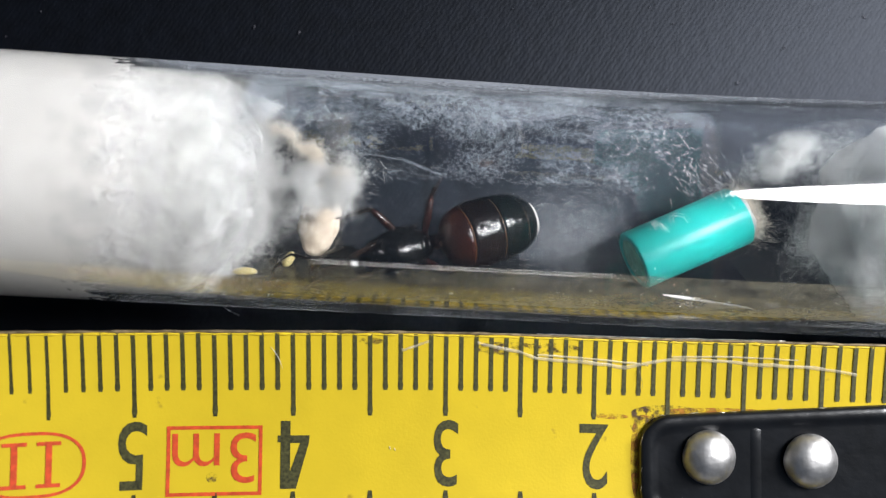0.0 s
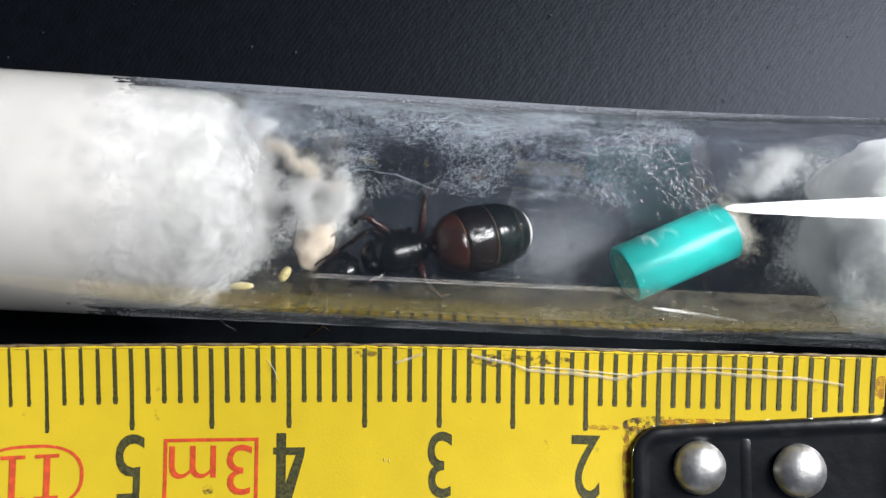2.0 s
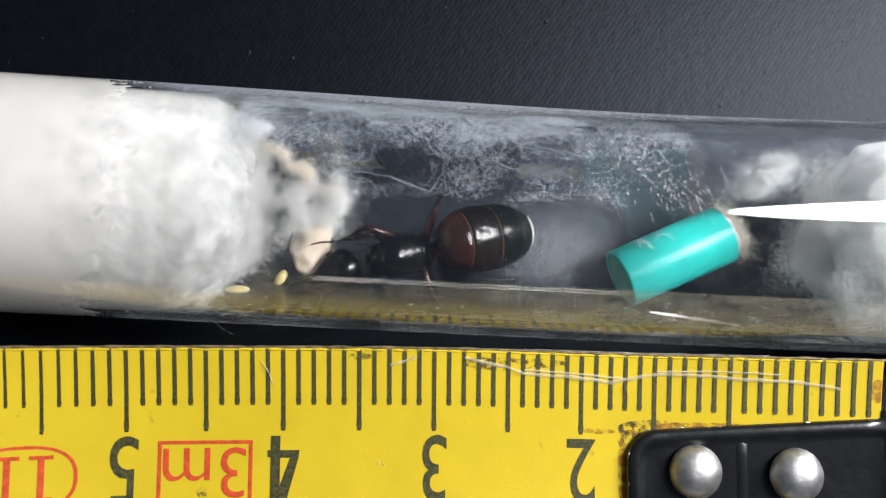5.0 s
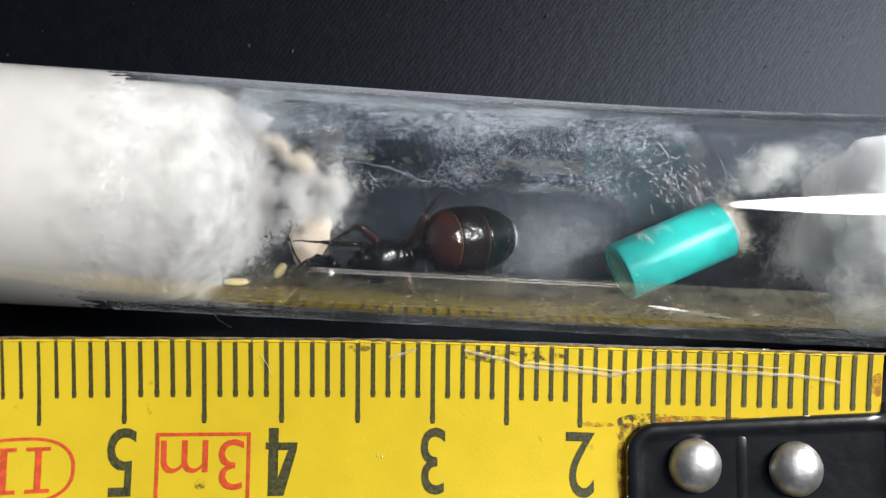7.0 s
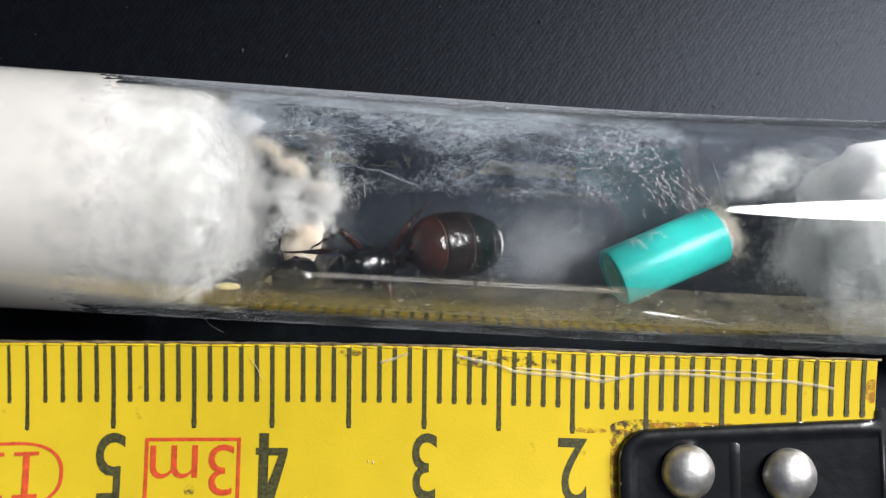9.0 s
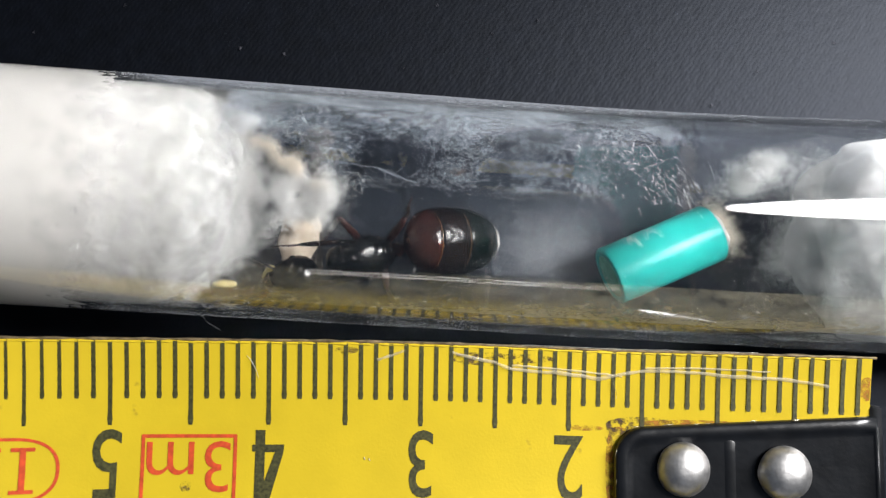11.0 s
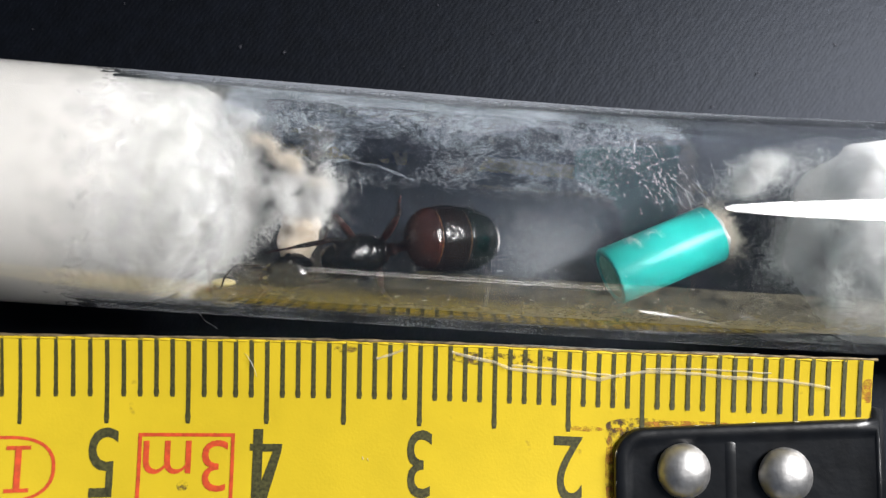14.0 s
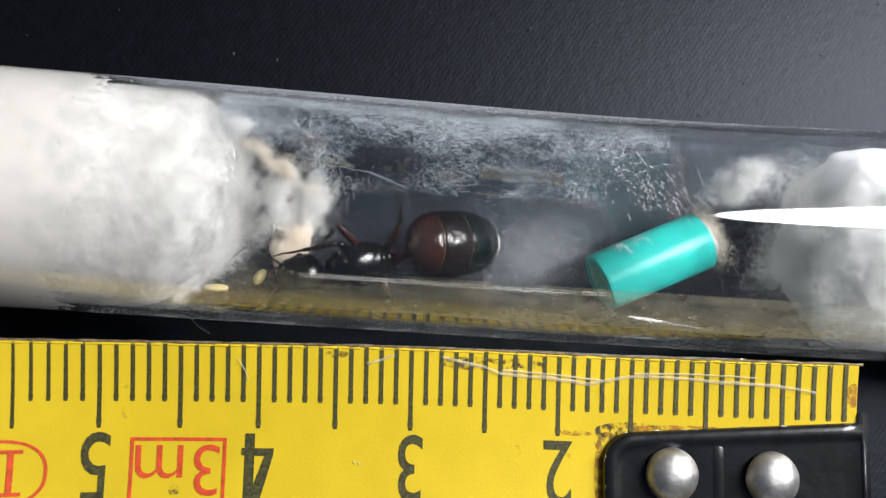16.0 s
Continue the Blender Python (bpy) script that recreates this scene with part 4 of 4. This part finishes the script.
            paths.append([Vector((x + dx + rng.gauss(0, 0.03), y + dy + rng.gauss(0, 0.03), math.sqrt(max(0.1, 5.3 - (y + dy) ** 2)) + dz)) for x, y in curl])
    tagged(fibres("lint", paths, 0.006, FLUFF, stub, "white curls of lint stuck on the pipe"), kind="stuff")
    paths = [squiggle((4.9 + rng.uniform(-0.3, 0.3), rng.gauss(0, 1), rng.gauss(0, 1)), (1, rng.gauss(0, 1), rng.gauss(0, 1)), 1.0, 5, 1.5, rng) for _ in range(2200)]
    tagged(fibres("cotton_fuzz", paths, 0.006, TAN_FIBRE, stub, "cream cotton fuzz round the pipe end"), kind="stuff")
    # an added white strip, in place of the lamp's reflected streak on the wall
    sliver = base("reflection_streak", "white strip standing in for a lamp reflection on the tube wall", "film sliver", at(0, 0, 0))
    a, d = Vector((16.55, 2.3, -5.2)), Vector((6.9, -1.5, 0.25))
    bm = bmesh.new()
    rows = []
    for i in range(15):
        u = i / 14
        w = 0.17 * math.sin(math.pi * (0.04 + 0.92 * u)) ** 0.7 * (1 + 0.25 * noise.noise(Vector((u * 9, 1, 2))))
        p = a + d * u + Vector((0, 0.12 * math.sin(3 * u), 0))
        rows.append([bm.verts.new(p + Vector((0.2, 1, 0)) * w + Vector((0, 0, 0.02))), bm.verts.new(p + Vector((0, 0, 0.05))), bm.verts.new(p - Vector((0.2, 1, 0)) * w)])
    for r, s in zip(rows, rows[1:]):
        bm.faces.new((r[0], s[0], s[1], r[1]))
        bm.faces.new((r[1], s[1], s[2], r[2]))
    part("sliver", bm, SLIVER, sliver)
    # a hair on the cloth
    hair = base("loose_fibre", "short grey fibre lying beside the tube", "fibre", at(-15.2, 0.6, GROUND))
    rng = random.Random(5)
    part("strand", limb([(0, 0, 0.05), (-0.4, 0.5, 2.5), (-0.2, 1.0, 5.5), (0.4, 1.3, 7.5), (1.0, 1.5, 8.2)], [0.014] * 5, 5), FIBRE, hair)

    hair = base("loose_fibre", "short pale hair lying on the yellow tape", "fibre", at(0, 0, 0))
    part("strand", limb([on_tape(-11.5, 7.3, 0.05), on_tape(-11.25, 7.05, 0.16), on_tape(-11.0, 6.65, 0.2), on_tape(-10.82, 6.2, 0.14), on_tape(-10.7, 5.8, 0.05)], [0.01, 0.016, 0.018, 0.015, 0.008], 5), GREY_FIBRE, hair)
    fleck = base("dust_fleck", "tiny white fleck of dust on the yellow tape", "dust", at(0, 0, 0))
    for x, y in ((-3.72, 0.6), (-3.4, 0.52)):
        part("grain", limb([on_tape(x, y + 0.1, 0.03), on_tape(x + 0.03, y, 0.06), on_tape(x + 0.06, y - 0.1, 0.03)], [0.012, 0.024, 0.012], 6), FIBRE, fleck)


test_tube()
plugs()
tube_contents()


# ---- the queen ant; her own space: x towards her tail, z up
# seconds, thorax x y, gaster x y, head x y (mm)
ANT = [
    (0, -2.92, 5.55, 3.49, 7.11, -7.2, 4.36),
    (0.5, -3.15, 5.63, 3.33, 7.16, -7.45, 4.38),
    (1, -3.26, 5.93, 3.21, 7.28, -7.65, 4.47),
    (1.5, -3.05, 6.31, 3.37, 7.51, -7.4, 4.69),
    (2, -2.78, 6.48, 3.57, 7.66, -7.18, 4.92),
    (2.5, -2.64, 6.45, 3.64, 7.66, -7.02, 5.09),
    (3, -2.59, 6.39, 3.71, 7.62, -6.95, 5.19),
    (3.5, -2.44, 6.49, 3.94, 7.73, -6.87, 5.32),
    (4, -1.96, 6.81, 4.40, 8.03, -6.47, 5.67),
    (6.5, -2.98, 5.66, 3.16, 7.53, -7.86, 4.59),
    (7, -3.34, 5.51, 3.02, 7.34, -8.13, 4.51),
    (7.5, -3.68, 5.43, 2.83, 7.28, -8.41, 4.52),
    (8, -3.85, 5.40, 2.61, 7.29, -8.77, 4.56),
    (8.5, -3.92, 5.39, 2.49, 7.29, -9.02, 4.59),
    (9, -4.11, 5.34, 2.47, 7.25, -9.20, 4.66),
    (11.5, -4.10, 6.04, 2.42, 7.41, -9.02, 4.52),
    (12, -4.31, 6.01, 2.43, 7.41, -9.34, 4.47),
    (12.5, -4.46, 6.05, 2.44, 7.47, -9.42, 4.54),
    (13, -4.52, 6.04, 2.41, 7.54, -9.34, 4.60),
    (13.5, -4.49, 6.00, 2.41, 7.54, -9.26, 4.61),
    (14, -4.47, 5.94, 2.45, 7.50, -9.28, 4.61),
    (14.5, -4.53, 5.85, 2.47, 7.47, -9.24, 4.63),
    (15, -4.39, 5.81, 2.54, 7.47, -8.93, 4.59),
    (15.5, -3.99, 5.82, 2.79, 7.53, -8.47, 4.67),
    (16, -3.58, 5.86, 3.17, 7.63, -8.04, 5.05),
]
BODY_Z, TAIL_Z, HEAD_Z = -4.3, -4.9, -4.3
# hip place, femur length, tibia length, rise of the knee, drop of the foot
LEGS = {
    "fore_upper": ((-0.7, 1.1, 0.2), 1.3, 4.6, 1.0, -1.2),
    "mid_upper": ((0.0, 1.2, 0.0), 2.6, 2.6, 1.0, -1.6),
    "hind_upper": ((1.9, 0.8, 0.0), 2.7, 2.3, 0.9, -1.6),
    "fore_lower": ((-1.0, -1.1, -0.2), 1.6, 2.8, 0.4, -0.6),
    "hind_lower": ((1.3, -1.1, 0.0), 1.6, 1.9, 0.3, -0.5),
}
# seconds, turn of the femur, turn of the tibia, as seen from above
LEG_TURNS = {
    "fore_upper": [(0, 214, 205), (1, 212, 200), (2, 160, 210), (3, 155, 212), (4, 165, 200), (6.5, 158, 180), (7.5, 158, 178), (9, 160, 186), (11.5, 165, 186), (12.5, 165, 182), (13.5, 158, 195), (14.5, 168, 190), (15, 170, 180), (16, 150, 196)],
    "mid_upper": [(0, 141, 188), (1, 146, 186), (2, 150, 205), (3, 148, 205), (4, 175, 205), (6.5, 142, 218), (9, 140, 222), (11.5, 134, 250), (14, 132, 255), (16, 138, 240)],
    "hind_upper": [(0, 80, 58), (2, 84, 58), (4, 80, 62), (6.5, 68, 44), (9, 66, 40), (11.5, 66, 50), (14, 72, 46), (16, 76, 48)],
    "fore_lower": [(0, 200, 190), (1.5, 215, 195), (3, 220, 195), (4, 215, 190), (6.5, 200, 185), (16, 200, 185)],
    "hind_lower": [(0, -35, 8), (0.5, -35, -25), (1, -55, -60), (1.5, -78, -40), (4, -80, -62), (6.5, -72, -45), (9, -80, -50), (12.5, -85, -60), (16, -75, -40)],
}


def queen_ant():
    ant = base("queen_ant", "glossy black queen ant with red-brown front of the abdomen", "ant")
    ant.matrix_world = at(ANT[0][1], ANT[0][2], BODY_Z)
    # thorax
    rings = [(-2.3, 0, -0.3, 0.35, 0.4), (-2.05, 0, -0.2, 0.85, 0.85), (-1.7, 0, -0.05, 1.2, 1.1), (-1.1, 0, 0.05, 1.4, 1.2), (-0.3, 0, 0.05, 1.5, 1.25), (0.5, 0, 0.0, 1.5, 1.2),
             (1.2, 0, -0.05, 1.35, 1.1), (1.7, 0, -0.15, 1.05, 0.95), (2.1, 0, -0.3, 0.65, 0.7), (2.35, 0, -0.4, 0.35, 0.4)]
    thorax = part("thorax", loft(rings, 36), CUTICLE, ant, "polished black thorax")
    part("collar", loft([(-2.75, 0, -0.35, 0.4, 0.4), (-2.6, 0, -0.3, 0.85, 0.75), (-2.25, 0, -0.15, 1.15, 1.0), (-1.8, 0, 0.0, 1.3, 1.12), (-1.6, 0, 0.0, 1.2, 1.0)], 32), CUTICLE, thorax, "black collar plate")
    part("back_shield", loft([(-2.05, 0, 0.05, 0.5, 0.45), (-1.9, 0, 0.16, 0.95, 0.85), (-1.5, 0, 0.32, 1.32, 1.06), (-0.7, 0, 0.38, 1.55, 1.14), (-0.1, 0, 0.28, 1.66, 1.12), (0.5, 0, 0.17, 1.62, 1.06), (1.0, 0, 0.09, 1.45, 0.98), (1.25, 0, 0.0, 1.15, 0.85)], 40), CUTICLE, thorax, "domed glossy black shield of the back")
    part("back_plate", loft([(1.12, 0, 0.1, 0.8, 0.75), (1.2, 0, 0.13, 1.1, 0.93), (1.45, 0, 0.12, 1.15, 0.94), (1.7, 0, 0.05, 0.95, 0.82), (1.85, 0, -0.05, 0.6, 0.6)], 32), CUTICLE, thorax, "raised black back plate")
    part("rear_plate", loft([(1.72, 0, -0.1, 0.6, 0.6), (1.8, 0, -0.1, 0.95, 0.8), (2.1, 0, -0.2, 0.85, 0.72), (2.3, 0, -0.3, 0.5, 0.45)], 28), MID_CUTICLE, thorax, "dark brown rear plate")
    for side in (1, -1):
        for x, r in ((-0.55, 0.2), (0.05, 0.23), (0.6, 0.19), (1.1, 0.15)):
            part("wing_scar", loft([(x - 0.24, side * 1.3, 0.8, 0.05, 0.05), (x - 0.12, side * 1.34, 0.84, r, r), (x + 0.1, side * 1.34, 0.84, r * 0.9, r * 0.9), (x + 0.22, side * 1.3, 0.8, 0.05, 0.05)], 12), CUTICLE, thorax, "knobbly wing stump")
    # waist
    part("petiole", loft([(2.0, 0, -0.5, 0.3, 0.35), (2.35, 0, -0.4, 0.42, 0.55), (2.6, 0, -0.1, 0.62, 0.95), (2.8, 0, -0.2, 0.5, 0.8), (3.1, 0, -0.5, 0.35, 0.4), (3.5, 0, -0.5, 0.45, 0.5)], 22), BROWN_CUTICLE, ant, "red-brown waist node")
    # abdomen
    def girth(u):
        v = 2 * u - 1
        return max(0.06, (1 - abs(v) ** (3.3 if v < 0 else 2.3)) ** 0.5)

    L, W = 8.3, 2.54
    gaster = part("gaster", loft([((-0.5 + u) * L, 0, 0, W * 0.972 * girth(u), 0.86 * W * 0.972 * girth(u)) for u in [i / 24 for i in range(25)]], 40), MEMBRANE, ant, "swollen abdomen with golden membrane between plates")
    # the pale ring before the tail tip is a highlight put into colour
    for u0, u1, mat, label in ((0.0, 0.205, BROWN_CUTICLE, "glossy red-brown plate"), (0.209, 0.5, MID_CUTICLE, "glossy black-brown plate"), (0.505, 0.77, DARK_CUTICLE, "glossy greenish black plate"), (0.774, 0.905, DARK_CUTICLE, "black plate near the tail"), (0.908, 0.94, PALE, "pale ring standing in for the rim highlight at the tail"), (0.943, 1.0, DARK_CUTICLE, "black tail tip")):
        us = [u0, u0 + 0.002] + [u0 + (u1 - u0) * i / 8 for i in range(1, 8)] + [u1]
        rings = []
        for i, u in enumerate(us):
            k = 0.985 + 0.02 * i / 9 if 0 < i < 9 else (0.94 if i == 0 else 0.985)
            rings.append(((-0.5 + u) * L, 0, 0, W * k * girth(u), 0.86 * W * k * girth(u)))
        part("tergite", loft(rings, 44), mat, gaster, label)
    # head
    head = part("head", loft([(-1.75, 0, -0.3, 0.55, 0.35), (-1.5, 0, -0.2, 0.95, 0.6), (-0.9, 0, -0.05, 1.25, 0.9), (-0.1, 0, 0, 1.42, 1.05), (0.6, 0, 0, 1.42, 1.05), (1.1, 0, -0.05, 1.2, 0.9), (1.5, 0, -0.1, 0.75, 0.55), (1.65, 0, -0.15, 0.3, 0.3)], 32), CUTICLE, ant, "black head")
    for side in (1, -1):
        part("mandible", limb([(-1.5, side * 0.6, -0.4), (-1.95, side * 0.65, -0.5), (-2.25, side * 0.4, -0.55), (-2.4, side * 0.1, -0.55)], [0.26, 0.24, 0.17, 0.05], 10), BROWN_CUTICLE, head, "dark mandible")
        part("eye", loft(egg_rings(0.5, 0.3, 0.4, 8), 14), DARK_CUTICLE, head, "small oval eye", at(0.1, side * 1.25, 0.45))
    antennae = []
    for side in (1, -1):
        scape = part("antenna", limb([(0, 0, 0), (-1.05, side * 0.6, 0.35), (-2.0, side * 1.4, 0.5)], [0.08, 0.085, 0.11], 8), LEG, head, "elbowed antenna", at(-1.05, side * 0.55, 0.35))
        part("funiculus", limb([(-2.0, side * 1.4, 0.5), (-2.7, side * 1.4, 0.3), (-3.5, side * 1.05, 0.0), (-4.1, side * 0.55, -0.4)], [0.09, 0.085, 0.09, 0.06], 8), LEG, scape, "beaded antenna end")
        antennae.append(scape)
    # legs
    legs = {}
    for name, (hip, femur, tibia, rise, drop) in LEGS.items():
        dark = "fore" in name
        thigh = part("leg", limb([(-0.15, 0, -0.3), (0.1, 0, 0), (femur * 0.4, 0, rise * 0.5), (femur * 0.8, 0, rise * 0.9), (femur, 0, rise)], [0.22, 0.25, 0.31, 0.25, 0.17], 10), CUTICLE if dark else RED_LEG, ant, "thigh of a leg", at(*hip))
        shin = part("shin", limb([(0, 0, 0), (tibia * 0.1, 0, 0.02), (tibia * 0.35, 0.02, drop * 0.35), (tibia * 0.55, 0, drop * 0.6)], [0.14, 0.18, 0.2, 0.13], 9), LEG, thigh, "dark shin", at(femur, 0, rise))
        foot_part = part("foot", limb([(tibia * 0.55, 0, drop * 0.6), (tibia * 0.7, 0.03, drop * 0.78), (tibia * 0.85, -0.03, drop * 0.92), (tibia, 0.05, drop)], [0.095, 0.09, 0.07, 0.05], 7), RED_LEG, thigh, "thin reddish foot")
        legs[name] = (thigh, shin, foot_part)
    return ant, gaster, head, antennae, legs


queen = queen_ant()


def motions():
    ant, gaster, head, antennae, legs = queen
    body_rows, tail_rows, head_rows = [], [], []
    for t, tx, ty, gx, gy, hx, hy in ANT:
        swing = math.degrees(math.atan2(gy - hy, gx - hx))
        late = min(1, max(0, (t - 4.0) / 2.5))
        turned = 38 * min(1, max(0, (t - 1.5) / 1.0)) * (1 - late)
        body = at(tx, ty, BODY_Z, -8 + 22 * late, 8, swing)
        nod = math.degrees(math.atan2(ty - hy, tx - hx))
        tail = math.degrees(math.atan2(gy - ty, gx - tx))
        body_rows.append((t, body))
        tail_rows.append((t, body.inverted() @ at(gx, gy, TAIL_Z, 0, 22 + 12 * late, tail + 3 - 11 * late)))
        head_rows.append((t, body.inverted() @ at(hx, hy, HEAD_Z, -15, 0, nod + turned)))
    walk(ant, body_rows)
    walk(gaster, tail_rows)
    walk(head, head_rows)
    for name, rows in LEG_TURNS.items():
        thigh, shin, foot = legs[name]
        hip, femur, tibia, rise, drop = LEGS[name]
        # the upper hind leg is drawn in after ten seconds
        bent = [min(1, max(0, (t - 9) / 2.5)) if name == "hind_upper" else 0 for t, a, b in rows]
        walk(thigh, [(t, at(*hip, 0, -25 * k, a - 13)) for (t, a, b), k in zip(rows, bent)])
        for ob in (shin, foot):
            walk(ob, [(t, at(femur, 0, rise, 0, 45 * k, b - a)) for (t, a, b), k in zip(rows, bent)])
    for side, scape, rows in ((1, antennae[0], [(0, 12), (1, 30), (2, 70), (4, 60), (6.5, -38), (7.5, -42), (8.5, -56), (9, -60), (11.5, 10), (13.5, 20), (15, 0), (16, -10)]), (-1, antennae[1], [(0, -10), (1.5, 10), (3, 25), (4, 0), (6.5, 5), (9, 15), (12, 0), (16, 10)])):
        walk(scape, [(t, at(-1.05, side * 0.55, 0.35, 0, 0, a)) for t, a in rows])


motions()
